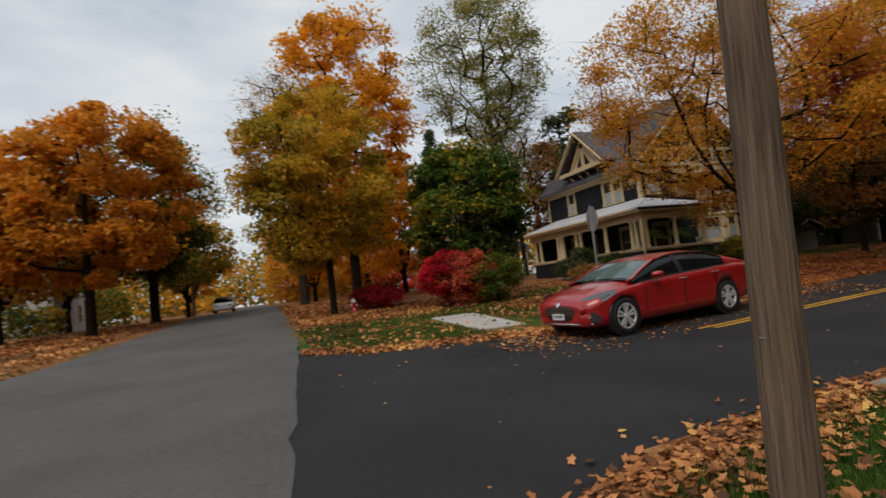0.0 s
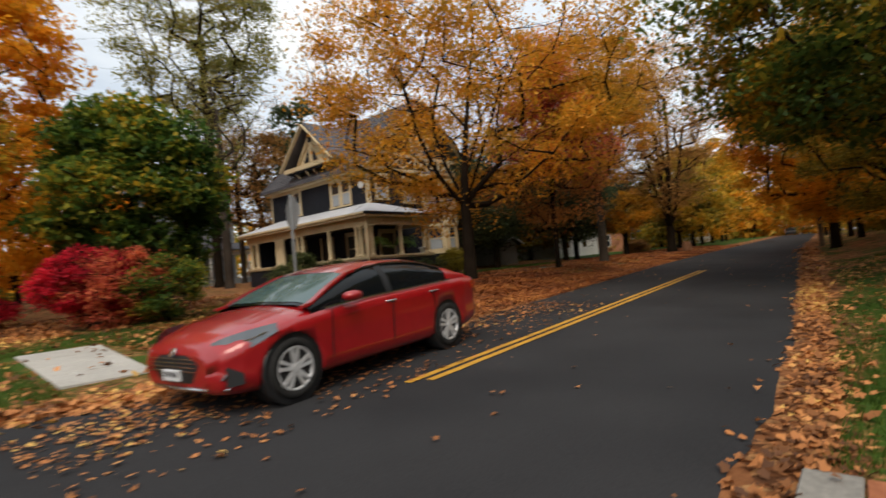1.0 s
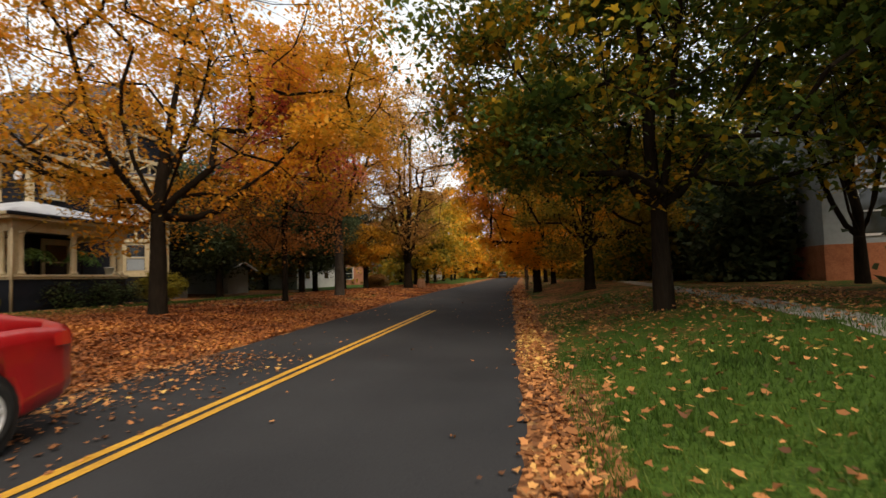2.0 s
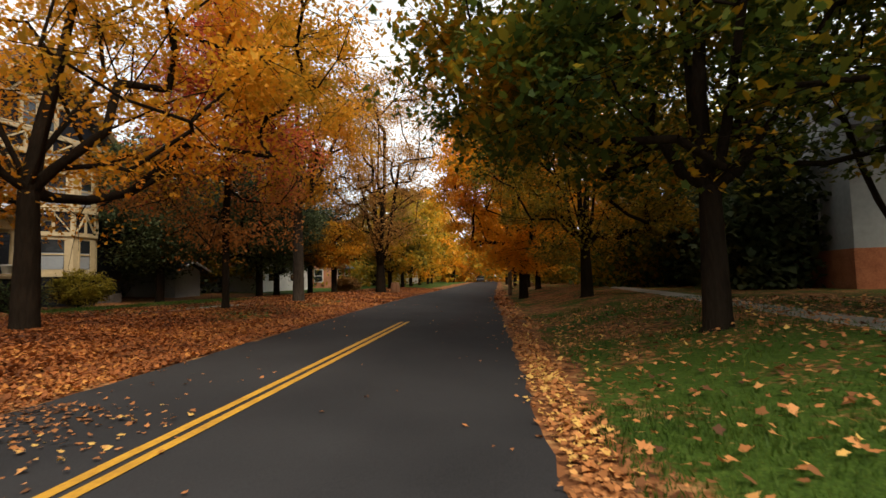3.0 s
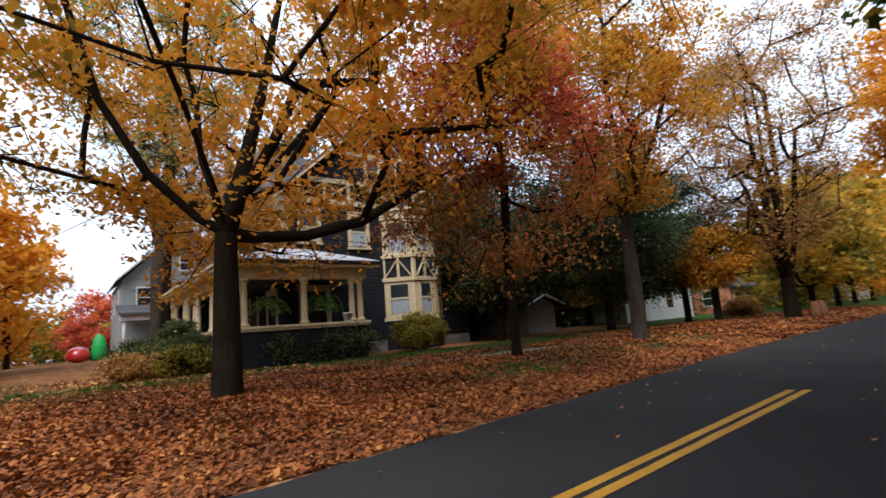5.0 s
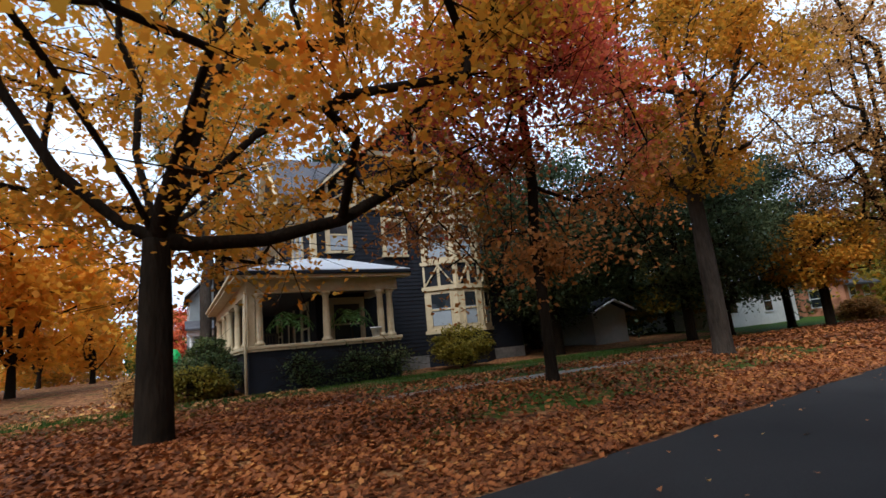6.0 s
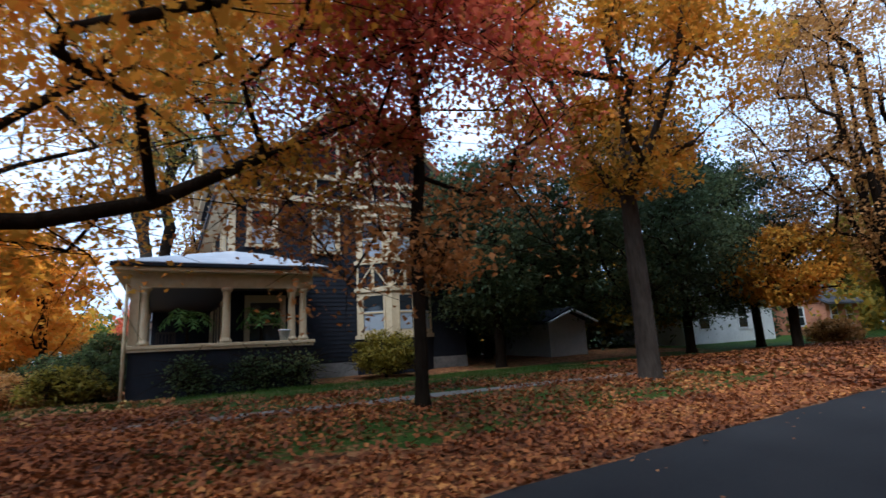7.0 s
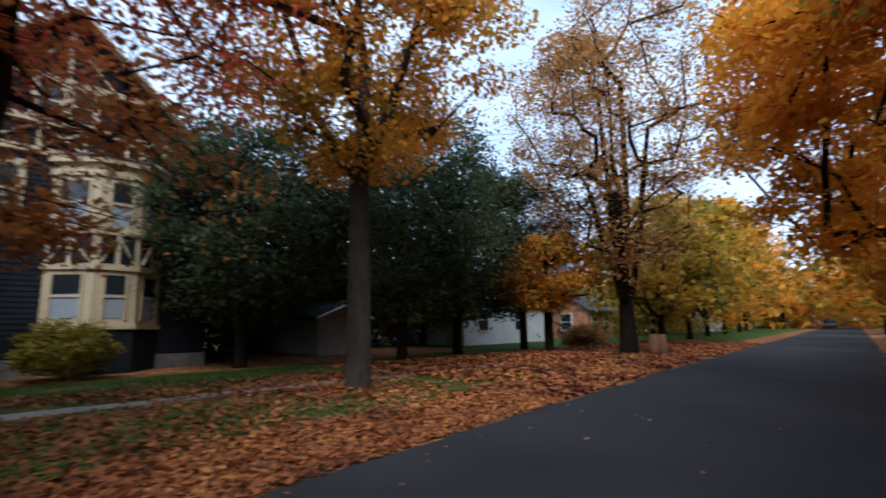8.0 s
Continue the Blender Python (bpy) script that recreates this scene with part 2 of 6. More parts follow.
FROND = leaf_material("palm_fronds", [(0.0, (0.08, 0.17, 0.045)), (0.5, (0.17, 0.32, 0.09)), (1.0, (0.30, 0.45, 0.14))])
PALE_GREEN = leaf_material("pale_green_leaves", [(0.0, (0.112, 0.126, 0.042)), (0.5, (0.266, 0.252, 0.063)), (1.0, (0.462, 0.35, 0.084))])
SHRUB = leaf_material("shrub_leaves", [(0.0, (0.035, 0.055, 0.02)), (0.5, (0.085, 0.115, 0.04)), (1.0, (0.22, 0.20, 0.06))])
GOLD_SHRUB = leaf_material("yellow_shrub_leaves", [(0.0, (0.09, 0.085, 0.014)), (0.5, (0.25, 0.20, 0.025)), (1.0, (0.42, 0.30, 0.035))])
LITTER = leaf_material("fallen_leaves", [(0.0, (0.10, 0.042, 0.02)), (0.3, (0.29, 0.112, 0.038)), (0.6, (0.49, 0.19, 0.065)), (0.88, (0.61, 0.265, 0.095)), (1.0, (0.70, 0.42, 0.12))], 0.6, 0.15, 0.95)
LITTER_BROWN = leaf_material("brown_fallen_leaves", [(0.0, (0.075, 0.025, 0.011)), (0.4, (0.235, 0.074, 0.024)), (0.8, (0.41, 0.135, 0.038)), (1.0, (0.58, 0.25, 0.065))], 0.6, 0.15, 0.8)
GRASS = leaf_material("grass_blades", [(0.0, (0.022, 0.045, 0.007)), (0.5, (0.05, 0.105, 0.012)), (1.0, (0.12, 0.155, 0.024))], 0.5, 0.3)


# ---- small mesh tools ----
def linked(name, bm, material, parent=None, label=""):
    me = bpy.data.meshes.new(name)
    bm.to_mesh(me)
    bm.free()
    me.materials.append(material)
    ob = new(name, me)
    if parent:
        ob.parent = parent
    if label:
        ob["label"] = label
    return ob


def part(name, bm, material, parent, label=""):
    return linked(name, bm, material, parent, label)


def thing(name, label, category, group="", kind="", at=(0, 0, 0)):
    ob = new(name)
    ob.location = at
    return tagged(ob, label, category, group, kind)


def add_box(bm, x0, x1, y0, y1, z0, z1, m=None, bevel=0.0):
    r = bmesh.ops.create_cube(bm, size=1)
    vs = r["verts"]
    for v in vs:
        v.co = Vector(((x0 + x1) / 2 + v.co.x * (x1 - x0), (y0 + y1) / 2 + v.co.y * (y1 - y0), (z0 + z1) / 2 + v.co.z * (z1 - z0)))
    if bevel:
        es = list({e for v in vs for e in v.link_edges})
        vs = bmesh.ops.bevel(bm, geom=es, offset=bevel, segments=1, affect="EDGES")["verts"]
    if m is not None:
        bmesh.ops.transform(bm, matrix=m, verts=list(set(vs)))
    return bm


def box(x0, x1, y0, y1, z0, z1, m=None, bevel=0.0):
    return add_box(bmesh.new(), x0, x1, y0, y1, z0, z1, m, bevel)


def add_beam(bm, a, b, w, h, up=(0, 0, 1)):
    """A straight timber from a to b, w wide and h high."""
    a, b = Vector(a), Vector(b)
    d = (b - a).normalized()
    s = d.cross(Vector(up)).normalized()
    u = s.cross(d)
    ring = lambda p: [bm.verts.new(p + s * i * w / 2 + u * j * h / 2) for i, j in ((-1, -1), (1, -1), (1, 1), (-1, 1))]
    p, q = ring(a), ring(b)
    for i in range(4):
        bm.faces.new((p[i], p[(i + 1) % 4], q[(i + 1) % 4], q[i]))
    bm.faces.new(p[::-1])
    bm.faces.new(q)
    return bm


def beam(a, b, w, h, up=(0, 0, 1)):
    return add_beam(bmesh.new(), a, b, w, h, up)


def add_lathe(bm, profile, segments=14, m=None, caps=True):
    """A turned shape from (radius, height) pairs."""
    rings = []
    for r, z in profile:
        rings.append([bm.verts.new((r * math.cos(2 * math.pi * k / segments), r * math.sin(2 * math.pi * k / segments), z)) for k in range(segments)])
    fs = []
    for a, b in zip(rings, rings[1:]):
        for k in range(segments):
            f = bm.faces.new((a[k], a[(k + 1) % segments], b[(k + 1) % segments], b[k]))
            f.smooth = True
    if caps:
        bm.faces.new(rings[0][::-1])
        bm.faces.new(rings[-1])
    if m is not None:
        bmesh.ops.transform(bm, matrix=m, verts=[v for r in rings for v in r])
    return bm


def lathe(profile, segments=14, m=None, caps=True):
    return add_lathe(bmesh.new(), profile, segments, m, caps)


def prism(points, vec):
    """A flat outline pushed along vec."""
    bm = bmesh.new()
    a = [bm.verts.new(p) for p in points]
    b = [bm.verts.new(Vector(p) + Vector(vec)) for p in points]
    n = len(a)
    for i in range(n):
        bm.faces.new((a[i], a[(i + 1) % n], b[(i + 1) % n], b[i]))
    bm.faces.new(a[::-1])
    bm.faces.new(b)
    bmesh.ops.recalc_face_normals(bm, faces=bm.faces)
    return bm


def fast_mesh(name, verts, faces_n, material, parent=None, label="", smooth=False):
    """A mesh of equal polygons from an array of corners, faces_n corners to a face."""
    verts = np.asarray(verts, np.float32).reshape(-1, 3)
    n = len(verts) // faces_n
    me = bpy.data.meshes.new(name)
    me.vertices.add(len(verts))
    me.vertices.foreach_set("co", verts.ravel())
    me.loops.add(n * faces_n)
    me.loops.foreach_set("vertex_index", np.arange(n * faces_n, dtype=np.int32))
    me.polygons.add(n)
    me.polygons.foreach_set("loop_start", np.arange(n, dtype=np.int32) * faces_n)
    me.update(calc_edges=True)
    me.materials.append(material)
    ob = new(name, me)
    if parent:
        ob.parent = parent
    if label:
        ob["label"] = label
    return ob


# ---- the lie of the land ----
def smooth_step(v):
    v = np.clip(v, 0, 1)
    return v * v * (3 - 2 * v)


def bend(x):
    """The main road runs askew to the house, a little less so far along."""
    return np.interp(np.asarray(x, float), [0, 41, 260], [-2.0, 1.5, 14.6])


def land(x, y):
    x, y = np.asarray(x, float), np.asarray(y, float)
    xx = np.where(x < 30, x, 30 + (x - 30) * 0.5)
    z = 0.012 * np.clip(xx, -40, 80) + 0.029 * np.clip(y, 3, 40)
    s = y - bend(x)
    z = z + np.clip(0.33 - 0.01 * (x - 18), 0.12, 0.36) * smooth_step((s - 9.3) / 3.2) * smooth_step((x - 11) / 5) * (1 - smooth_step((y - 17) / 4))
    return z + 0.55 * smooth_step((2.9 - s) / 4.5) * smooth_step((x - 7) / 9)


def land_at(x, y):
    return float(land(x, y))


LEFT = [(1.8, 12.7), (2.2, 12.2), (3.1, 11.3), (4.4, 10.5), (5.5, 10.0), (6.5, 9.5), (7.6, 9.1), (9.0, 8.95), (200, 8.95)]
RIGHT = [(1.8, 2.5), (2.4, 3.2), (3.3, 3.62), (5.0, 3.72), (7.3, 3.7), (9.0, 3.55), (12, 3.45), (200, 3.45)]


def left_edge(x):
    return np.interp(x, *zip(*LEFT)) + bend(x)


def right_edge(x):
    return np.interp(x, *zip(*RIGHT)) + bend(x)


def leaf_cover(x, y):
    """How far fallen leaves hide the grass, 0 to 1."""
    s, x = y - bend(x), np.asarray(x, float)
    north = smooth_step((s - 8) / 1.5)
    c = 0.22 + 0 * x
    c = np.where(s > 6, 0.62 + 0.38 * smooth_step((x - 9) / 4) * (1 - smooth_step((s - 14.0) / 1.0)), c)
    edge_n = np.abs(y - left_edge(np.clip(x, 1.8, 200)))
    c = np.where((x > 1.7) & (s > 6), np.maximum(c, 1.0 - 0.4 * smooth_step((edge_n - 0.3) / 0.8)), c)
    c = np.where((x > 1.5) & (x < 12) & (s > 10) & (s < 20), np.minimum(c, np.maximum(0.40, 1.0 - 0.75 * smooth_step((edge_n - 0.3) / 0.9))), c)
    c = np.where((s > 15.0) & (s < 20) & (x > 12), 0.34, c)
    c = np.where((s > 10.6) & (s < 15.4) & (x > 21), np.minimum(c, 0.36), c)
    edge_s = right_edge(np.clip(x, 1.8, 200)) - y
    c = np.where(s < 4, np.maximum(0.10 + 0.38 * smooth_step((x - 13) / 9), 1.05 - 0.95 * smooth_step((edge_s - 0.45) / 0.4)), c)
    c = np.where((x > 46) & (s > 10.5), 0.18, c)
    c = np.where((x < 1.8), 0.62, c)
    return np.clip(c, 0, 1)


def ground_sheet():
    def lines(dense0, dense1, step, far):
        mid = np.arange(dense0, dense1, step)
        out = np.cumsum(np.geomspace(step, 60, 30))
        return np.concatenate([dense0 - out[::-1], mid, mid[-1] + out])
    xs, ys = lines(-14, 62, 0.5, 700), lines(-12, 36, 0.5, 700)
    gx, gy = np.meshgrid(xs, ys, indexing="ij")
    gz = land(gx, gy)
    on_road = (gx > 0.8) & (gy < left_edge(gx) - 0.35) & (gy > right_edge(gx) + 0.35)
    rough = 0.02 * np.sin(gx * 2.1 + np.sin(gy * 1.7)) * np.cos(gy * 2.6)
    gz = np.where(on_road, gz - 0.03, gz + np.where((gy > 9.5) | (gy < 2.5), rough, 0))
    gz = np.where(gx < 1.8, gz - 0.02, gz)
    nx, ny = gx.shape
    i = np.arange(nx * ny).reshape(nx, ny)
    faces = np.stack([i[:-1, :-1], i[1:, :-1], i[1:, 1:], i[:-1, 1:]], -1).reshape(-1, 4)
    me = bpy.data.meshes.new("ground")
    me.from_pydata(np.stack([gx, gy, gz], -1).reshape(-1, 3).tolist(), [], faces.tolist())
    at = me.attributes.new("leaf_cover", "FLOAT", "POINT")
    at.data.foreach_set("value", leaf_cover(gx, gy).astype(np.float32).ravel())
    me.polygons.foreach_set("use_smooth", np.ones(len(me.polygons), bool))
    me.materials.append(M_GROUND)
    return tagged(new("ground", me), "mown lawns half hidden under fallen orange leaves", "ground", kind="structure")


def strip(name, us, edge_a, edge_b, along_x, lift, material, label, cells=8, rim=0.004):
    """A paved strip between two edges, laid on the land."""
    rng = random.Random(name)
    verts, faces = [], []
    for u in us:
        a, b = edge_a(u) + rng.uniform(-0.05, 0.05), edge_b(u) + rng.uniform(-0.05, 0.05)
        for k in range(cells + 1):
            v = a + (b - a) * k / cells
            x, y = (u, v) if along_x else (v, u)
            edge = k in (0, cells)
            verts.append((float(x), float(y), land_at(x, y) + (rim if edge else lift)))
    w = cells + 1
    for r in range(len(us) - 1):
        for k in range(cells):
            f = (r * w + k, (r + 1) * w + k, (r + 1) * w + k + 1, r * w + k + 1)
            faces.append(f if along_x else f[::-1])
    me = bpy.data.meshes.new(name)
    me.from_pydata(verts, [], faces)
    me.polygons.foreach_set("use_smooth", np.ones(len(me.polygons), bool))
    me.materials.append(material)
    return tagged(new(name, me), label, "road", kind="structure")


ground_sheet()
strip("road", np.concatenate([np.arange(0.8, 60, 0.4), np.arange(60, 260, 4)]), right_edge, left_edge, True, 0.026, M_ASPHALT, "dark smooth asphalt road with fallen leaves along its edges")
strip("side_street", np.arange(12.7, 160, 1.5), lambda y: -4.9 + 0.075 * max(0, min(y, 60) - 14) - 0.6 * max(0, (15 - y)), lambda y: 1.95 + 0.035 * (min(y, 60) - 11), False, 0.034, M_OLD_ASPHALT, "worn grey asphalt side street")
strip("side_street_crossing", np.linspace(0.4, 12.7, 23), lambda y: -40.0, lambda y: 1.05 + 0.082 * (y - 2), False, 0.034, M_OLD_ASPHALT, "worn grey asphalt at the street corner", rim=0.034)
strip("side_street_south", np.linspace(-60, 0.4, 61), lambda y: -5.0, lambda y: 1.7, False, 0.03, M_OLD_ASPHALT, "worn grey asphalt side street")


def road_line(y, x0, x1):
    bm = bmesh.new()
    n = int((x1 - x0) / 0.5)
    prev = None
    for k in range(n + 1):
        x = x0 + (x1 - x0) * k / n
        yc = y + 0.055 * (x - 8.4)
        z = land_at(x, yc) + 0.033
        row = [bm.verts.new((x, yc + d + 0.004 * math.sin(x * 7 + y), z)) for d in (-0.055, 0.055)]
        if prev:
            bm.faces.new((prev[0], row[0], row[1], prev[1]))
        prev = row
    return tagged(linked("centre_line", bm, M_YELLOW), "solid yellow road centre line, one of a double pair", "road marking", "double centre line", "structure")


road_line(5.50, 8.4, 24.9)
road_line(5.675, 8.2, 24.8)


def slab(name, pts, lift, thick, material, label, category):
    """A flat paved piece with thickness, following the land at its corners."""
    bm = bmesh.new()
    top = [bm.verts.new((x, y, land_at(x, y) + lift)) for x, y in pts]
    low = [bm.verts.new((x, y, land_at(x, y) + lift - thick)) for x, y in pts]
    n = len(pts)
    bm.faces.new(top)
    bm.faces.new(low[::-1])
    for i in range(n):
        bm.faces.new((top[i], low[i], low[(i + 1) % n], top[(i + 1) % n]))
    bmesh.ops.recalc_face_normals(bm, faces=bm.faces)
    bmesh.ops.bevel(bm, geom=[e for e in bm.edges if all(v.co.z > land_at(v.co.x, v.co.y) + lift - thick / 2 for v in e.verts)], offset=0.01, segments=1, affect="EDGES")
    return tagged(linked(name, bm, material), label, category, kind="structure")


for k in range(4):
    a, b = k / 4 + 0.004, (k + 1) / 4 - 0.004
    lerp = lambda p, q, t: (p[0] + (q[0] - p[0]) * t, p[1] + (q[1] - p[1]) * t)
    A0, A1, B0, B1 = (5.95, 9.95), (6.2, 14.3), (7.05, 9.7), (7.55, 14.1)
    slab("walkway_slab", [lerp(A0, A1, a), lerp(B0, B1, a), lerp(B0, B1, b), lerp(A0, A1, b)], 0.035, 0.1, M_CONCRETE, "pale concrete walkway slab across the corner lawn", "pavement")


# ---- trees ----
def leaf_quads(centres, size, rng, flat=0.6, aspect=0.8):
    """Small pointed, slightly folded leaves (two triangles that share the midrib) with random turns."""
    n = len(centres)
    yaw = rng.uniform(0, 2 * np.pi, n)
    tilt = rng.normal(0.35, flat, n)
    s = size * rng.uniform(0.65, 1.3, n)
    d = np.stack([np.cos(yaw) * np.cos(tilt), np.sin(yaw) * np.cos(tilt), -np.sin(tilt)], -1)
    side = np.stack([-np.sin(yaw), np.cos(yaw), rng.normal(0, 0.5, n)], -1)
    side /= np.linalg.norm(side, axis=1, keepdims=True)
    up = np.cross(d, side)
    S = s[:, None]
    tip, base = centres + d * S * 0.5, centres - d * S * 0.5
    a, b = centres + side * S * 0.5 * aspect + up * S * 0.14, centres - side * S * 0.5 * aspect + up * S * 0.14
    return np.stack([base, b, tip, a], 1)


LOBES = [(0.0, 0.56), (0.09, 0.30), (0.19, 0.54), (0.30, 0.24), (0.40, 0.40), (0.5, 0.20), (0.60, 0.40), (0.70, 0.24), (0.81, 0.54), (0.91, 0.30)]


def lobed_leaves(centres, size, rng, flat=0.28):
    """Five-lobed curled leaves, each one polygon."""
    n = len(centres)
    yaw, s = rng.uniform(0, 2 * np.pi, n), size * rng.uniform(0.6, 1.4, n)
    nx, ny = rng.normal(0, flat, n), rng.normal(0, flat, n)
    curl = rng.normal(0.25, 0.35, n)
    out = []
    for turn, r in LOBES:
        a = yaw + 2 * np.pi * turn
        rr = (0.62 * r + 0.13) * s * rng.uniform(0.75, 1.2, n)
        u, v = rr * np.cos(a), rr * np.sin(a)
        fold = np.abs(np.sin(a - yaw)) * rr
        out.append(centres + np.stack([u, v, u * nx + v * ny + curl * fold], -1))
    return np.stack(out, 1)


def tube_mesh(name, edges, material, parent, sides=6):
    """Tapered branch pieces: edges of (p, q, rp, rq)."""
    p = np.array([e[0] for e in edges])
    q = np.array([e[1] for e in edges])
    rp = np.array([e[2] for e in edges])[:, None, None]
    rq = np.array([e[3] for e in edges])[:, None, None]
    d = q - p
    d /= np.linalg.norm(d, axis=1, keepdims=True) + 1e-9
    ref = np.where(np.abs(d[:, 2:3]) > 0.9, [[1.0, 0, 0]], [[0, 0, 1.0]])
    s = np.cross(d, ref)
    s /= np.linalg.norm(s, axis=1, keepdims=True)
    u = np.cross(s, d)
    ang = np.arange(sides) * 2 * np.pi / sides
    ring = s[:, None] * np.cos(ang)[None, :, None] + u[:, None] * np.sin(ang)[None, :, None]
    A, B = p[:, None] + ring * rp, (q + d * 0.4 * rq[:, 0])[:, None] + ring * rq
    n = len(edges)
    verts = np.concatenate([A, B], 1).reshape(-1, 3)
    k = np.arange(sides)
    quad = np.stack([k, (k + 1) % sides, (k + 1) % sides + sides, k + sides], -1)
    faces = (quad[None] + (np.arange(n) * 2 * sides)[:, None, None]).reshape(-1, 4)
    me = bpy.data.meshes.new(name)
    me.vertices.add(len(verts))
    me.vertices.foreach_set("co", verts.astype(np.float32).ravel())
    me.loops.add(faces.size)
    me.loops.foreach_set("vertex_index", faces.astype(np.int32).ravel())
    me.polygons.add(len(faces))
    me.polygons.foreach_set("loop_start", np.arange(len(faces), dtype=np.int32) * 4)
    me.polygons.foreach_set("use_smooth", np.ones(len(faces), bool))
    me.update(calc_edges=True)
    me.materials.append(material)
    ob = new(name, me)
    ob.parent = parent
    ob["kind"] = "stuff"
    return ob


def stem_mesh(points, radii, material, parent, seed, sides=20):
    """One continuous furrowed trunk through the points."""
    bm = bmesh.new()
    prev = None
    dense = []
    for (a, ra), (b, rb) in zip(zip(points, radii), zip(points[1:], radii[1:])):
        steps = max(2, int(np.linalg.norm(b - a) / 0.25))
        dense += [(a + (b - a) * k / steps, ra + (rb - ra) * k / steps) for k in range(steps)]
    dense.append((points[-1], radii[-1]))
    for p, r in dense:
        row = []
        for k in range(sides):
            a = 2 * math.pi * k / sides
            f = 1 + 0.07 * noise.noise(Vector((3 * math.cos(a) + seed, 3 * math.sin(a), p[2] * 0.6))) + 0.04 * noise.noise(Vector((8 * math.cos(a), 8 * math.sin(a) + seed, p[2] * 1.2)))
            row.append(bm.verts.new((p[0] + r * f * math.cos(a), p[1] + r * f * math.sin(a), p[2])))
        if prev:
            for k in range(sides):
                bm.faces.new((prev[k], prev[(k + 1) % sides], row[(k + 1) % sides], row[k])).smooth = True
        prev = row
    bm.faces.new(prev)
    return part("trunk", bm, material, parent)


def tree(name, label, x, y, top, radius, base, trunk, leaf, count, size, seed, bark=None, centre=None, clusters=150, spread=0.55, shell=0.6, shape="round", fork=None, group="", flare=1.5, lobed=False, kind_word="tree", guides=None, lower=None):
    """A tapered trunk, limbs grown towards points scattered through an uneven crown, and leaves clustered on the twigs.
    top and base are heights of the crown in the world; fork is the height of the first limbs."""
    rng = np.random.default_rng(seed)
    z0 = land_at(x, y)
    cx, cy = centre or (x, y)
    zc, hz = (top + base) / 2, (top - base) / 2
    fork = fork or min(base + 0.12 * (top - base), z0 + 0.45 * (top - z0))
    # crown points
    pts, lumps = [], rng.normal(0, 1, (9, 3))
    lumps /= np.linalg.norm(lumps, axis=1, keepdims=True)
    gain = rng.uniform(-0.28, 0.22, 9)
    while len(pts) < clusters:
        v = rng.normal(0, 1, 3)
        v /= np.linalg.norm(v)
        r = rng.uniform(0, 1) ** (1 / 3) if rng.random() > shell else rng.uniform(0.75, 1.0)
        r *= 1 + float((np.maximum(lumps @ v, 0) ** 4 @ gain))
        w = v * r
        if shape == "cone":
            f = (w[2] + 1) / 2
            k = max(0.08, 1.12 * (1 - f))
        elif shape == "vase":
            k = 0.62 + 0.38 * (w[2] + 1) / 2
        elif shape == "dome":
            k = 1.0 if w[2] < 0.2 else 0.98
            w[2] = w[2] if w[2] > 0 else w[2] * 0.9
        else:
            k = 1.0
        pts.append((cx + w[0] * k * radius, cy + w[1] * k * radius, zc + w[2] * hz))
    pts = np.array(pts)
    # skeleton
    straight = shape == "cone"
    tip = top - 0.12 * (top - base) if straight else zc + 0.25 * hz
    if guides is not None:
        tip = fork + 0.05
    nodes, parent = [np.array([x, y, z0 - 0.1])], [-1]
    n_tr = 10
    for k in range(1, n_tr + 1):
        f = k / n_tr
        zz = z0 + f * (tip - z0)
        wob = 0.0 if f < 0.35 or guides is not None else 0.006 * (top - z0)
        lean = 0.0 if guides is not None else f**2
        nodes.append(np.array([x + (cx - x) * lean + rng.normal(0, wob), y + (cy - y) * lean + rng.normal(0, wob), zz]))
        parent.append(k - 1)
    order = np.argsort(np.hypot(pts[:, 0] - cx, pts[:, 1] - cy) + 0.3 * np.abs(pts[:, 2] - fork))
    ends = []
    # main limbs rising from the fork
    if isinstance(guides, int):
        turn, made = rng.uniform(0, 6.28), []
        for g in range(guides):
            az, rise, far = turn + 6.283 * g / guides + rng.normal(0, 0.25), rng.uniform(0.35, 0.95), rng.uniform(0.45, 0.7)
            reach, up = far * radius * (1.15 - rise), (top - fork) * rise * 0.75
            made.append([(math.cos(az) * reach * f ** 0.8 + rng.normal(0, 0.05), math.sin(az) * reach * f ** 0.8 + rng.normal(0, 0.05), up * f ** 1.2) for f in (0.12, 0.28, 0.48, 0.72, 1.0)])
        made.append([(rng.normal(0, 0.12), rng.normal(0, 0.12), 0.62 * (top - fork) * f) for f in (0.1, 0.25, 0.45, 0.7, 1.0)])
        guides = made
    for line in guides or []:
        last = n_tr
        for gx, gy, gz in line:
            nodes.append(np.array([x + gx, y + gy, fork + gz]))
            parent.append(last)
            last = len(nodes) - 1
        ends.append(last)
    for i in order:
        p = pts[i]
        N = np.array(nodes)
        ok = N[:, 2] >= fork - 0.05
        if guides:
            ok[:n_tr + 1] = False
        dist = np.linalg.norm(N - p, axis=1)
        drop = np.maximum(0, N[:, 2] + 0.15 * np.hypot(N[:, 0] - p[0], N[:, 1] - p[1]) - p[2])
        cost = dist + (0.2 if straight else 1.1) * drop + np.where(ok, 0, 50)
        j = int(np.argmin(cost))
        q = nodes[j]
        span = float(np.linalg.norm(p - q))
        steps = max(1, min(4, int(span / 0.9)))
        last = j
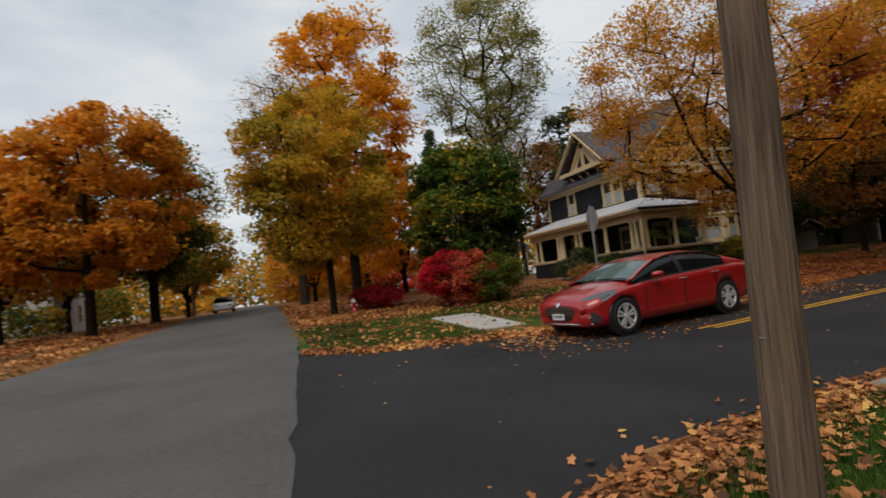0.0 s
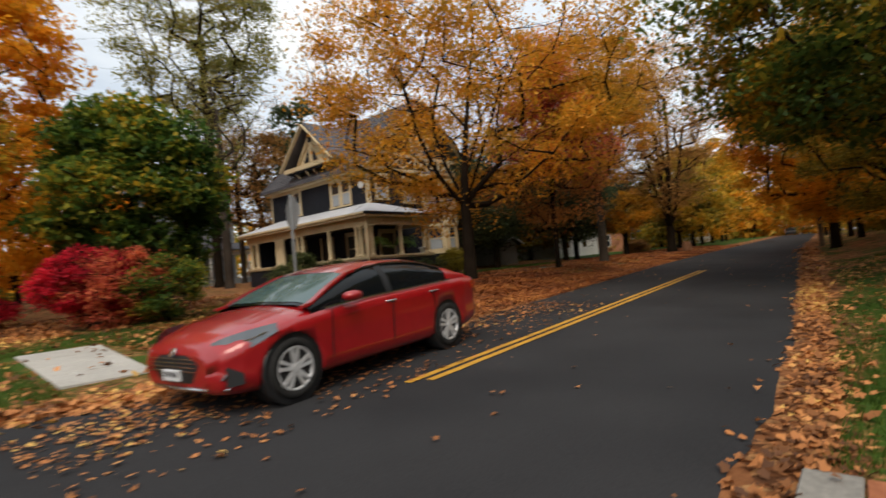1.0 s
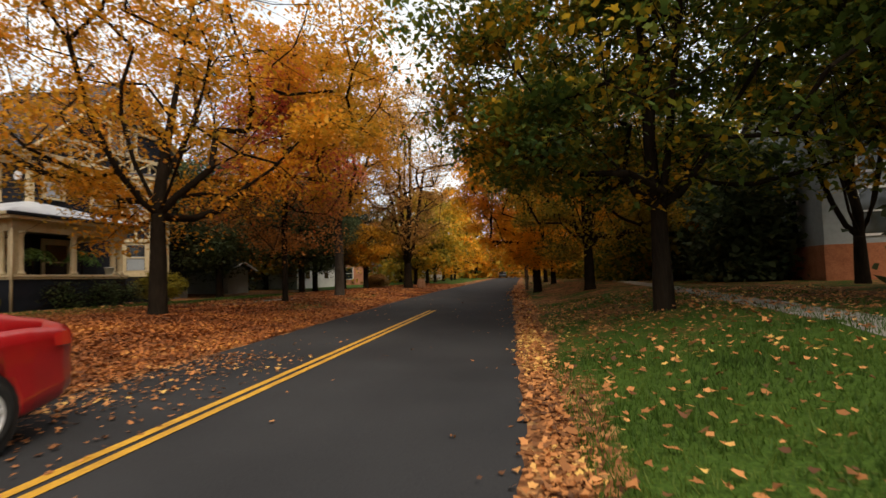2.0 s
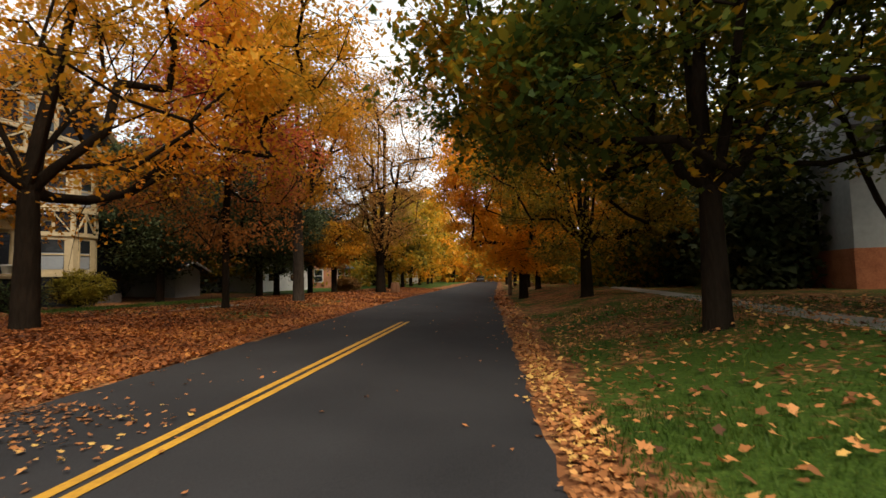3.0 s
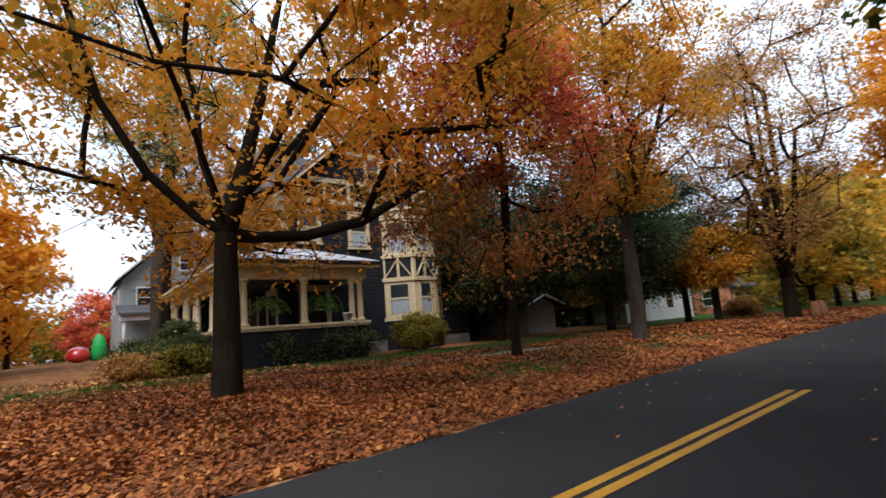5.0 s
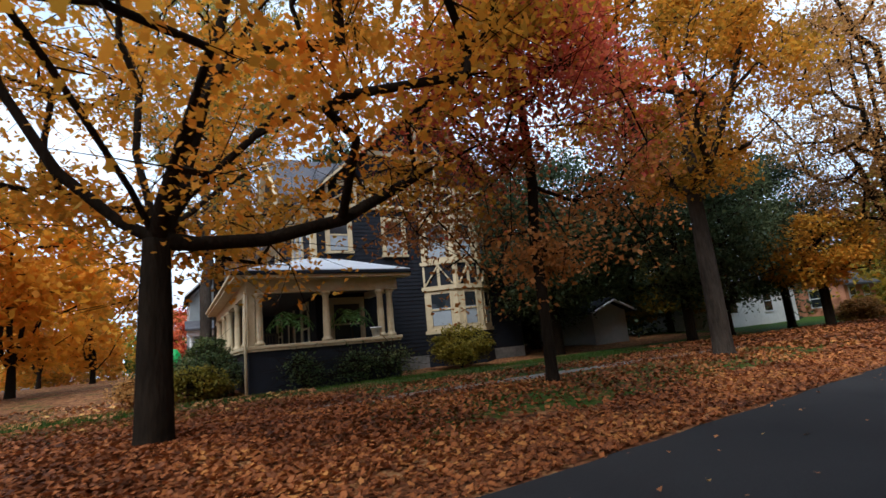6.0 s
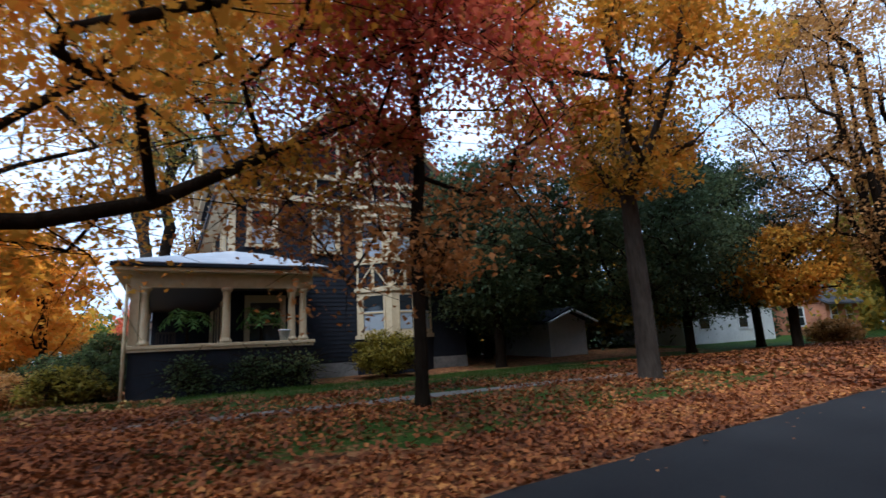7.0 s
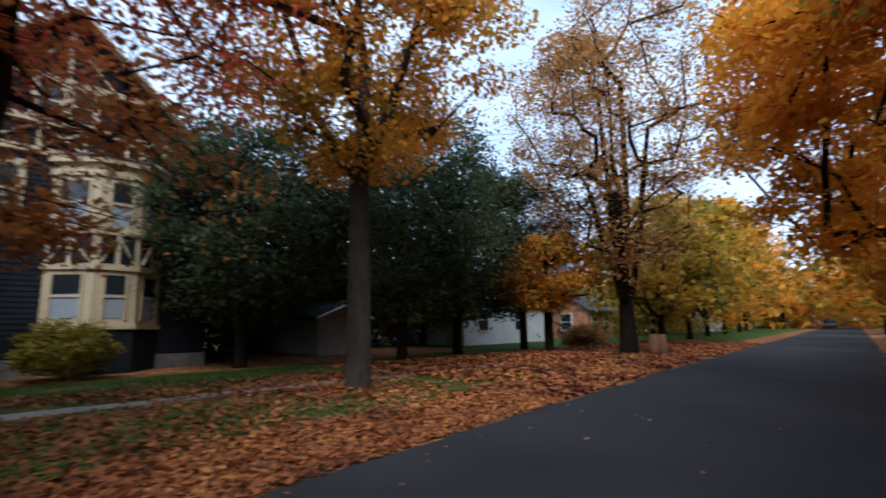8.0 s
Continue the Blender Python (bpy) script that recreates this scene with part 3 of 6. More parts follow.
        for k in range(1, steps + 1):
            f = k / steps
            m = q + (p - q) * f
            m = m + np.array([0, 0, -0.10 * span * math.sin(math.pi * f) * (-0.3 if straight else -0.9 if shape == "vase" else 0.6)]) + (rng.normal(0, 0.05 * span / steps, 3) if k < steps else 0)
            nodes.append(m)
            parent.append(last)
            last = len(nodes) - 1
        ends.append(last)
    load = np.zeros(len(nodes))
    for e in ends:
        k = e
        while k >= 0:
            load[k] += 1
            k = parent[k]
    rad = trunk * (load / load[0]) ** (0.56 if guides else 0.5)
    rad = np.maximum(rad, 0.008)
    for k in range(0, n_tr + 1):
        f = k / n_tr
        rad[k] = max(rad[k], trunk * (1 - 0.8 * f)) if nodes[k][2] < fork + 0.1 or straight else rad[k]
    if guides:
        for k in range(n_tr + 1):
            rad[k] = trunk * (1 - 0.28 * k / n_tr)
        start = n_tr + 1 + sum(len(line) for line in guides[:-1])
        for k, f in enumerate(np.linspace(0.68, 0.12, len(guides[-1]))):
            rad[start + k] = max(rad[start + k], trunk * f)
    ob = thing(name, label, "tree" if kind_word == "tree" else kind_word, group, at=(0, 0, 0))
    stem, edges = [], []
    for k in range(1, len(nodes)):
        a = parent[k]
        r0, r1 = rad[a] if a > 0 or k <= n_tr else rad[k], rad[k]
        if k > n_tr:
            r0 = min(r0, rad[k] * 1.35)
        if k == 1:
            lo, hi = nodes[0], nodes[1]
            mid = lo + (hi - lo) * 0.35
            low = lo + (hi - lo) * 0.15
            stem += [(lo, rad[0] * flare * 1.05), (low, rad[0] * (0.35 * flare + 0.72)), (mid, rad[0] * 1.04), (hi, r1)]
        elif k <= n_tr:
            stem.append((nodes[k], r1))
        else:
            edges.append((nodes[a], nodes[k], r0, r1))
    bark = bark or M_BARK
    stem_mesh([s_[0] for s_ in stem], [s_[1] for s_ in stem], bark, ob, seed * 0.37)
    tube_mesh("limb", edges, bark, ob, 7)
    tw = []
    E = np.array([nodes[e] for e in ends])
    # leaves on each cluster, in flattened sprays
    per = rng.multinomial(count, rng.dirichlet(np.full(len(E), 2.5)))
    cl = spread * (0.6 + 0.8 * rng.random(len(E)))
    idx = np.repeat(np.arange(len(E)), per)
    off = rng.normal(0, 1, (count, 3))
    reach = np.linalg.norm(off, axis=1, keepdims=True)
    off *= np.minimum(1, 1.75 / np.maximum(reach, 1e-6)) * rng.uniform(0.75, 1.0, (count, 1))
    off = off * cl[idx][:, None] * np.array([1, 1, 0.55])
    c = E[idx] + off
    c[:, 2] -= 0.18 * np.hypot(off[:, 0], off[:, 1])
    if lower:
        low = c[:, 2] + rng.normal(0, 0.7, count) < lower[0]
        fast_mesh("lower_crown", leaf_quads(c[low], size * 0.9, rng).reshape(-1, 3), 4, lower[1], ob)
        c = c[~low]
    if lobed:
        fast_mesh("crown", lobed_leaves(c, size * 1.08, rng, 0.55).reshape(-1, 3), 10, leaf, ob)
    else:
        fast_mesh("crown", leaf_quads(c, size, rng).reshape(-1, 3), 4, leaf, ob)
    # twigs that carry the sprays
    for k in range(len(E)):
        for _ in range(0 if name == "street_tree" else 4):
            v = rng.normal(0, 1, 3) * cl[k] * np.array([1, 1, 0.6])
            tw.append((E[k], E[k] + v * 1.3, 0.012, 0.004))
    if tw:
        tube_mesh("twig", tw, bark, ob, 3)
    return ob


# the limbs of the spreading maple: along the road, across it, and up from the fork
SPREAD = [
    [(0.5, 0.0, 0.0), (1.5, 0.1, 0.1), (2.8, 0.2, 0.5), (4.3, 0.2, 1.4), (5.8, 0.1, 2.2)],
    [(-0.45, 0.05, 0.3), (-1.2, 0.1, 1.0), (-1.9, 0.2, 2.2), (-2.4, 0.3, 3.9), (-2.6, 0.3, 5.6)],
    [(-0.12, 0.2, 0.7), (-0.3, 0.5, 1.5), (-0.3, 0.9, 2.8), (0.1, 1.4, 4.8)],
    [(0.1, -0.5, 0.5), (0.4, -1.4, 1.3), (1.0, -2.6, 2.1), (1.8, -4.0, 2.7)],
    [(0.3, 0.7, 0.5), (0.9, 1.9, 1.4), (1.7, 3.4, 2.4)],
    [(-0.3, -0.6, 0.6), (-1.0, -1.7, 1.6), (-1.9, -3.0, 2.7)],
    [(0.4, 0.3, 0.8), (1.4, 0.6, 2.0), (2.6, 0.8, 3.6), (3.6, 0.8, 5.4)],
    [(0.2, 0.1, 0.7), (0.45, 0.2, 1.7), (0.75, 0.2, 3.0), (1.1, 0.1, 5.0), (1.5, 0.0, 7.0)],
]
tree("maple_tree", "spreading maple with thinning orange and yellow leaves beside the road", 18.72, 12.69, 13.2, 6.6, 3.4, 0.25, ORANGE, 56000, 0.102, 11, clusters=280, spread=0.62, fork=3.65, guides=SPREAD, centre=(19.6, 12.6), shell=0.45, lobed=True)
tree("red_maple_tree", "slender young maple with dusky red leaves on the leafy verge", 25.64, 12.83, 12.3, 4.3, 2.6, 0.115, RED, 27000, 0.12, 12, clusters=165, spread=0.62, fork=2.2, shell=0.45, shape="cone", lower=(5.8, RUST))
tree("maple_tree", "tall straight street maple with yellow leaves high up", 31.53, 13.07, 13.6, 4.9, 5.2, 0.26, ORANGE, 36000, 0.13, 13, bark=M_BARK_GREY, clusters=150, fork=5.2, shape="vase", guides=5)
tree("maple_tree", "half-bare tall tree with sparse russet leaves", 46.5, 13.76, 18.0, 5.0, 4.4, 0.40, RUSSET, 30000, 0.15, 14, clusters=260, spread=0.7, fork=3.0, shape="vase", guides=6)
tree("maple_tree", "broad dark maple with green and yellow leaves over the lawn", 19.8, -0.41, 13.6, 7.4, 2.7, 0.25, DARK_GREEN, 76000, 0.145, 15, clusters=340, spread=0.7, fork=3.2, shell=0.55, guides=7, lobed=True, centre=(20.3, -0.9))
tree("maple_tree", "street maple with mixed green and orange leaves", 32.3, 0.45, 11.5, 4.8, 2.9, 0.27, OLIVE, 40000, 0.145, 16, clusters=170, fork=3.0, spread=0.65, guides=6)
tree("maple_tree", "street maple with glowing orange leaves", 40.0, 3.2, 13.5, 5.6, 2.3, 0.28, BRIGHT, 62000, 0.165, 17, clusters=230, fork=3.0, spread=0.65, guides=6)
tree("maple_tree", "round orange maple beside the side street", -7.6, 32.0, 14.0, 5.7, 2.9, 0.26, DEEP_ORANGE, 30000, 0.29, 21, clusters=200, spread=0.6, shell=0.75, shape="dome")
tree("oak_tree", "dark green tree behind the orange maple", -5.6, 39.0, 16.0, 4.4, 3.0, 0.3, DARK_GREEN, 22000, 0.24, 22, clusters=120, spread=0.8)
tree("ash_tree", "olive and gold street tree on the corner lawn", 4.3, 22.3, 11.5, 3.4, 2.4, 0.15, YELLOW, 31000, 0.20, 23, clusters=170, spread=0.5, centre=(3.9, 22.2), shape="dome")
tree("maple_tree", "tall bright orange maple behind the corner", 7.0, 30.5, 20.3, 4.0, 3.6, 0.3, BRIGHT, 29000, 0.25, 24, clusters=220, spread=0.6, shell=0.35)
tree("bare_tree", "tall nearly bare grey tree", 4.4, 38.0, 21.0, 5.0, 5.0, 0.3, RUSSET, 5000, 0.16, 25, bark=M_BARK_GREY, clusters=260, spread=0.8, shape="vase")
tree("magnolia_tree", "rounded dense glossy green tree tipped with orange", 10.5, 20.4, 8.6, 2.7, 1.5, 0.2, MAGNOLIA, 25000, 0.22, 26, clusters=200, spread=0.42, shell=0.8)
tree("locust_tree", "tall airy tree with thin greenish yellow leaves", 21.4, 37.5, 27.5, 6.4, 12.0, 0.3, PALE_GREEN, 24000, 0.2, 27, clusters=210, spread=0.75, fork=9.0, shape="vase")
tree("bare_tree", "bare grey tree behind the house", 26.5, 43.5, 18.5, 5.2, 8.5, 0.22, RUSSET, 2500, 0.15, 28, bark=M_BARK_GREY, clusters=230, spread=0.7, shape="vase")
tree("maple_tree", "russet tree behind the house", 27.0, 41.0, 15.0, 5.0, 5.0, 0.25, RUSSET, 16000, 0.22, 29, clusters=120, spread=0.8)
for k, (x, y, t, r, s) in enumerate([(33.2, 21.4, 9.8, 3.3, 31), (37.9, 18.6, 10.8, 3.3, 32), (42.6, 20.0, 12.0, 3.7, 33), (36.0, 26.5, 11.5, 3.6, 34), (48.0, 20.0, 10.5, 3.5, 35)]):
    tree("hemlock_tree", "dark evergreen with drooping sprays behind the verge", x, y, t, r, 1.9, 0.2, EVERGREEN, 24000, 0.16, s, clusters=210, spread=0.7, fork=2.2, shape="dome", shell=0.3, group="evergreens beside the house")
tree("apple_tree", "low tree with orange leaves at the edge of the evergreens", 45.5, 17.0, 6.2, 2.3, 2.6, 0.2, ORANGE, 9000, 0.17, 36, clusters=80, spread=0.5)


# ---- the dark house with the wrap-round porch ----
HX0, HX1, HY0, HY1 = 23.6, 32.8, 23.3, 33.4
PX, PY = 20.9, 20.6
FLOOR = 1.62


def sash_window(parent, centre, width, height, axis, out, sashes=1, curtain=True):
    """A window in a wall: cream casing, sill and head, two sashes with a meeting rail, dark glass behind. axis: along which it runs."""
    cx, cy, cz = centre
    def wb(u0, u1, d0, d1, z0, z1):
        if axis == "x":
            lo, hi = sorted((cy + out * d0, cy + out * d1))
            return box(cx + u0, cx + u1, lo, hi, cz + z0, cz + z1)
        lo, hi = sorted((cx + out * d0, cx + out * d1))
        return box(lo, hi, cy + u0, cy + u1, cz + z0, cz + z1)
    w, h = width / 2, height / 2
    win = part("window", wb(-w - 0.13, w + 0.13, 0.0, 0.07, h, h + 0.2), M_CREAM, parent, "sash window with wide cream casing")
    part("window_sill", wb(-w - 0.17, w + 0.17, 0.0, 0.12, -h - 0.09, -h), M_CREAM, win)
    for s in (-1, 1):
        a, b = sorted((s * w, s * (w + 0.13)))
        part("casing", wb(a, b, 0.0, 0.06, -h, h), M_CREAM, win)
    each = 2 * w / sashes
    for k in range(sashes):
        u = -w + k * each
        if k:
            part("mullion", wb(u - 0.11, u + 0.11, 0.0, 0.06, -h, h), M_CREAM, win)
        g0, g1 = u + (0.11 if k else 0), u + each - (0.11 if k < sashes - 1 else 0)
        part("pane", wb(g0, g1, -0.04, 0.006, -h, h), M_GLASS, win, "dark reflecting glass")
        if curtain:
            part("curtain", wb(g0 + 0.05, g1 - 0.05, 0.006, 0.010, -h + 0.05, -0.02), M_CURTAIN, win, "pale drawn curtain")
        part("meeting_rail", wb(g0, g1, 0.006, 0.035, -0.03, 0.03), M_CREAM, win)
        for a in (g0, g1 - 0.05):
            part("stile", wb(a, a + 0.05, 0.006, 0.03, -h, h), M_CREAM, win)
        part("top_rail", wb(g0, g1, 0.006, 0.03, h - 0.05, h), M_CREAM, win)
    return win


def column(parent, x, y, z0, z1, r=0.115):
    part("column", lathe([(r * 1.45, z0), (r * 1.45, z0 + 0.07), (r * 1.1, z0 + 0.1), (r, z0 + 0.16), (r * 0.98, z0 + 0.5 * (z1 - z0)), (r * 0.84, z1 - 0.2), (r * 1.0, z1 - 0.18), (r * 0.86, z1 - 0.15), (r * 1.15, z1 - 0.1), (r * 1.4, z1 - 0.07), (r * 1.4, z1)], 14, pose(x, y, 0)), M_CREAM, parent, "cream turned porch column")


def main_house():
    h = thing("house", "charcoal clapboard house with cream trim and a wrap-round porch", "house")
    # foundation and walls
    part("foundation", box(HX0 - 0.02, HX1 + 0.02, HY0 - 0.02, HY1, 0.3, 1.5), M_STONE, h, "grey stone foundation")
    part("wall", box(HX0, HX1, HY0, HY1, 1.5, 7.5), M_SIDING, h, "dark charcoal clapboard walls")
    # clapboards, lapped course by course, on the two sides in view
    for k in range(38):
        z = 1.55 + k * 0.155
        m = Matrix.Translation((0, 0, z))
        bm = prism([(HX0 - 0.005, HY0 - 0.028, 0), (HX0 - 0.005, HY0, 0), (HX0 - 0.005, HY0, 0.155), (HX0 - 0.005, HY0 - 0.01, 0.155)], (HX1 - HX0, 0, 0))
        bmesh.ops.transform(bm, matrix=m, verts=bm.verts)
        part("clapboard", bm, M_SIDING, h)
        bm = prism([(HX0 - 0.028, HY0, 0), (HX0 - 0.01, HY0, 0.155), (HX0, HY0, 0.155), (HX0, HY0, 0)], (0, HY1 - HY0, 0))
        bmesh.ops.transform(bm, matrix=m, verts=bm.verts)
        part("clapboard", bm, M_SIDING, h)
    for x, y, w in ((HX0, HY0, 0.11), (HX1, HY0, 0.07), (HX0, HY1, 0.07)):
        part("corner_board", box(x - w, x + w, y - w, y + w, 4.6, 7.19), M_CREAM, h, "cream corner board")
    # second-floor frieze and eaves
    part("frieze", box(HX0 - 0.06, HX0, HY0 - 0.06, HY1, 7.2, 7.48), M_CREAM, h)
    part("eave", box(HX0 - 0.5, HX0 + 0.1, HY0 - 0.45, HY1 + 0.3, 7.40, 7.54), M_CREAM, h, "cream eave board")
    # roof with its ridge running away from the street
    rx, rz = (HX0 + HX1) / 2, 12.15
    for s, xe in ((-1, HX0 - 0.6), (1, HX1 + 0.6)):
        d = Vector((xe - rx, 0, 7.45 - rz))
        bm = prism([(rx, HY0 - 0.5, rz), (xe, HY0 - 0.5, 7.45), (xe, HY0 - 0.5, 7.6), (rx, HY0 - 0.5, rz + 0.18)], (0, HY1 - HY0 + 1.0, 0))
        part("roof", bm, M_ROOF, h, "grey slate shingle roof")
        # shingle courses
        n = 26
        for k in range(n):
            f0, f1 = k / n, (k + 1) / n
            x0, z0 = xe + (rx - xe) * f0, 7.6 + (rz + 0.18 - 7.6) * f0
            x1, z1 = xe + (rx - xe) * f1, 7.6 + (rz + 0.18 - 7.6) * f1
            if s < 0:
                part("shingle_course", prism([(x0, HY0 - 0.5, z0), (x0 - 0.012, HY0 - 0.5, z0 + 0.03), (x1, HY0 - 0.5, z1 + 0.006), (x1, HY0 - 0.5, z1)], (0, HY1 - HY0 + 1.0, 0)), M_ROOF, h)
    # street gable: dark field, cream barge boards and half timbering
    part("gable_wall", prism([(HX0 + 0.2, HY0, 7.5), (HX1 - 0.2, HY0, 7.5), (rx, HY0, rz - 0.25)], (0, 0.25, 0)), M_SIDING, h)
    gy = HY0 - 0.5
    for s, xe in ((-1, HX0 - 0.62), (1, HX1 + 0.62)):
        part("barge_board", beam((rx, gy - 0.04, rz + 0.02), (xe, gy - 0.04, 7.42), 0.08, 0.3, (0, 1, 0)), M_CREAM, h, "cream barge board")
    gw = HY0 - 0.06
    for z in (7.55, 8.5, 9.9):
        half = (rz - z) / (rz - 7.45) * 4.6
        part("timber_band", box(rx - half, rx + half, gw - 0.06, gw + 0.05, z - 0.09, z + 0.11), M_CREAM, h)
    for k in range(8):
        x = HX0 + 0.6 + k * (HX1 - HX0 - 1.2) / 7
        part("timber_post", box(x - 0.06, x + 0.06, gw - 0.03, gw + 0.05, 7.66, 8.41), M_CREAM, h)
        if k < 7:
            x2 = x + (HX1 - HX0 - 1.2) / 7
            part("timber_brace", beam((x, gw - 0.01, 7.68), (x2, gw - 0.01, 8.4), 0.06, 0.1, (0, 1, 0)), M_CREAM, h)
            if k % 2:
                part("timber_brace", beam((x, gw - 0.015, 8.4), (x2, gw - 0.015, 7.68), 0.06, 0.1, (0, 1, 0)), M_CREAM, h)
    for s in (-1, 1):
        part("timber_brace", beam((rx, gw - 0.02, 11.3), (rx + s * 1.2, gw - 0.02, 10.0), 0.06, 0.12, (0, 1, 0)), M_CREAM, h)
    part("timber_post", box(rx - 0.07, rx + 0.07, gw - 0.04, gw + 0.05, 10.0, 11.6), M_CREAM, h)
    sash_window(h, (rx, HY0 - 0.03, 9.2), 1.5, 1.1, "x", -1, 2, False)
    # second floor windows
    sash_window(h, (HX0 - 0.03, 25.75, 6.38), 1.75, 1.5, "y", -1, 2)
    sash_window(h, (HX0 - 0.03, 30.35, 6.4), 0.72, 1.5, "y", -1, 1)
    sash_window(h, (24.6, HY0 - 0.03, 6.4), 0.8, 1.3, "x", -1, 1)
    sash_window(h, (26.9, HY0 - 0.03, 6.3), 0.8, 1.4, "x", -1, 1)
    # small white plaque by the corner
    part("wall_vent", lathe([(0.22, 0), (0.22, 0.05), (0.16, 0.07)], 8, pose(HX0 - 0.03, 23.85, 6.6, 0, -90, 0)), M_WHITE, h, "small white wall vent cover")
    # west dormer with its braced gable
    dy, dw, dx = 28.0, 2.35, 22.9
    part("dormer_wall", prism([(dx + 0.35, dy - dw + 0.3, 8.2), (dx + 0.35, dy + dw - 0.3, 8.2), (dx + 0.35, dy, 10.75)], (3.5, 0, 0)), M_CREAM, h, "cream dormer face")
    for s in (-1, 1):
        part("dormer_roof", prism([(dx - 0.15, dy, 11.0), (dx - 0.15, dy + s * (dw + 0.35), 8.45), (dx - 0.15, dy + s * (dw + 0.35), 8.6), (dx - 0.15, dy, 11.2)], (4.9, 0, 0)), M_ROOF, h)
        part("dormer_barge", beam((dx - 0.18, dy, 11.02), (dx - 0.18, dy + s * (dw + 0.38), 8.42), 0.07, 0.24, (1, 0, 0)), M_CREAM, h)
        part("dormer_brace", beam((dx + 0.28, dy + s * 0.15, 9.9), (dx + 0.28, dy + s * 1.4, 8.65), 0.06, 0.13, (1, 0, 0)), M_CREAM, h)
        part("bracket", beam((dx + 0.1, dy + s * 1.7, 8.4), (HX0 - 0.02, dy + s * 1.2, 7.6), 0.1, 0.12), M_CREAM, h)
        part("bracket", beam((dx + 0.05, dy + s * 0.5, 8.4), (HX0 - 0.02, dy + s * 0.3, 7.62), 0.1, 0.12), M_CREAM, h)
    part("dormer_beam", box(dx - 0.12, dx + 0.5, dy - dw - 0.05, dy + dw + 0.05, 8.3, 8.55), M_CREAM, h)
    part("dormer_soffit", box(dx + 0.05, HX0 + 0.4, dy - dw + 0.1, dy + dw - 0.1, 8.2, 8.3), M_SIDING, h)
    for s in (-1, 1):
        part("dormer_pane", prism([(dx + 0.33, dy + s * 0.2, 8.75), (dx + 0.33, dy + s * 0.75, 8.75), (dx + 0.33, dy + s * 0.2, 9.6)], (0.015, 0, 0)), M_SIDING, h)
    part("dormer_pane", box(dx + 0.335, dx + 0.348, dy - 0.2, dy + 0.2, 10.0, 10.35), M_SIDING, h)
    # two-storey bay on the street side
    by, bx0, bx1, f0, f1 = 22.35, 28.05, 31.25, 29.1, 30.25
    outline = [(bx0, HY0), (f0, by), (f1, by), (bx1, HY0)]
    def bay_ring(name, z0, z1, material, grow=0.0, label=""):
        c = (29.65, HY0)
        pts = [(c[0] + (x - c[0]) * (1 + grow), (y if y == HY0 else y - grow * 1.2), z0) for x, y in outline]
        return part(name, prism(pts, (0, 0, z1 - z0)), material, h, label)
    bay_ring("bay_base", 0.5, 2.3, M_SIDING)
    bay_ring("bay", 2.3, 7.4, M_CREAM, 0.0, "cream two-storey bay")
    for z0, z1, g in ((2.3, 2.44, 0.05), (4.05, 4.22, 0.06), (5.12, 5.26, 0.06), (6.9, 7.1, 0.05), (7.3, 7.5, 0.12)):
        bay_ring("bay_band", z0, z1, M_CREAM, g)
    part("bay_roof", prism([(bx0 - 0.2, HY0, 7.5), (f0 - 0.1, by - 0.2, 7.5), (f1 + 0.1, by - 0.2, 7.5), (bx1 + 0.2, HY0, 7.5)], (0, 0.25, 0.12)), M_ROOF, h)
    for (ax, ay), (cx, cy) in zip(outline, outline[1:]):
        a, c = Vector((ax, ay, 0)), Vector((cx, cy, 0))
        d = (c - a).normalized()
        nrm = Vector((d.y, -d.x, 0))
        L = (c - a).length
        def face_box(name, u0, u1, z0, z1, t0, t1, mat, label=""):
            p, q = a + d * u0, a + d * u1
            bm = prism([p + nrm * t0 + Vector((0, 0, z0)), q + nrm * t0 + Vector((0, 0, z0)), q + nrm * t1 + Vector((0, 0, z0)), p + nrm * t1 + Vector((0, 0, z0))], (0, 0, z1 - z0))
            return part(name, bm, mat, h, label)
        for z0, z1 in ((2.62, 3.9), (5.4, 6.75)):
            face_box("bay_pane", 0.28, L - 0.28, z0, z1, -0.02, 0.006, M_GLASS, "dark bay window glass")
            face_box("bay_curtain", 0.33, L - 0.33, z0, z0 + (z1 - z0) * 0.55, 0.006, 0.010, M_CURTAIN)
            face_box("bay_meeting_rail", 0.28, L - 0.28, (z0 + z1) / 2 - 0.03, (z0 + z1) / 2 + 0.03, 0.006, 0.04, M_CREAM)
            for u in (0.24, L - 0.31):
                face_box("bay_stile", u, u + 0.07, z0 - 0.05, z1 + 0.05, 0.004, 0.045, M_CREAM)
        # braced panel between the storeys
        face_box("bay_panel", 0.12, L - 0.12, 4.24, 5.10, 0.0, 0.008, M_SIDING)
        for u0, u1 in ((0.14, L / 2), (L - 0.14, L / 2)):
            p, q = a + d * u0 + nrm * 0.03, a + d * u1 + nrm * 0.03
            part("bay_brace", beam((p.x, p.y, 4.28), (q.x, q.y, 5.06), 0.05, 0.12, tuple(nrm)), M_CREAM, h)
        face_box("bay_post", L / 2 - 0.06, L / 2 + 0.06, 4.2, 5.12, 0.008, 0.05, M_CREAM)
    # porch
    pe = 25.68
    part("porch_floor", box(PX + 0.1, HX0, PY + 0.1, 32.2, FLOOR - 0.12, FLOOR), M_GREY_PAINT, h, "painted porch floor")
    part("porch_floor", box(HX0, pe, PY + 0.1, HY0, FLOOR - 0.12, FLOOR), M_GREY_PAINT, h)
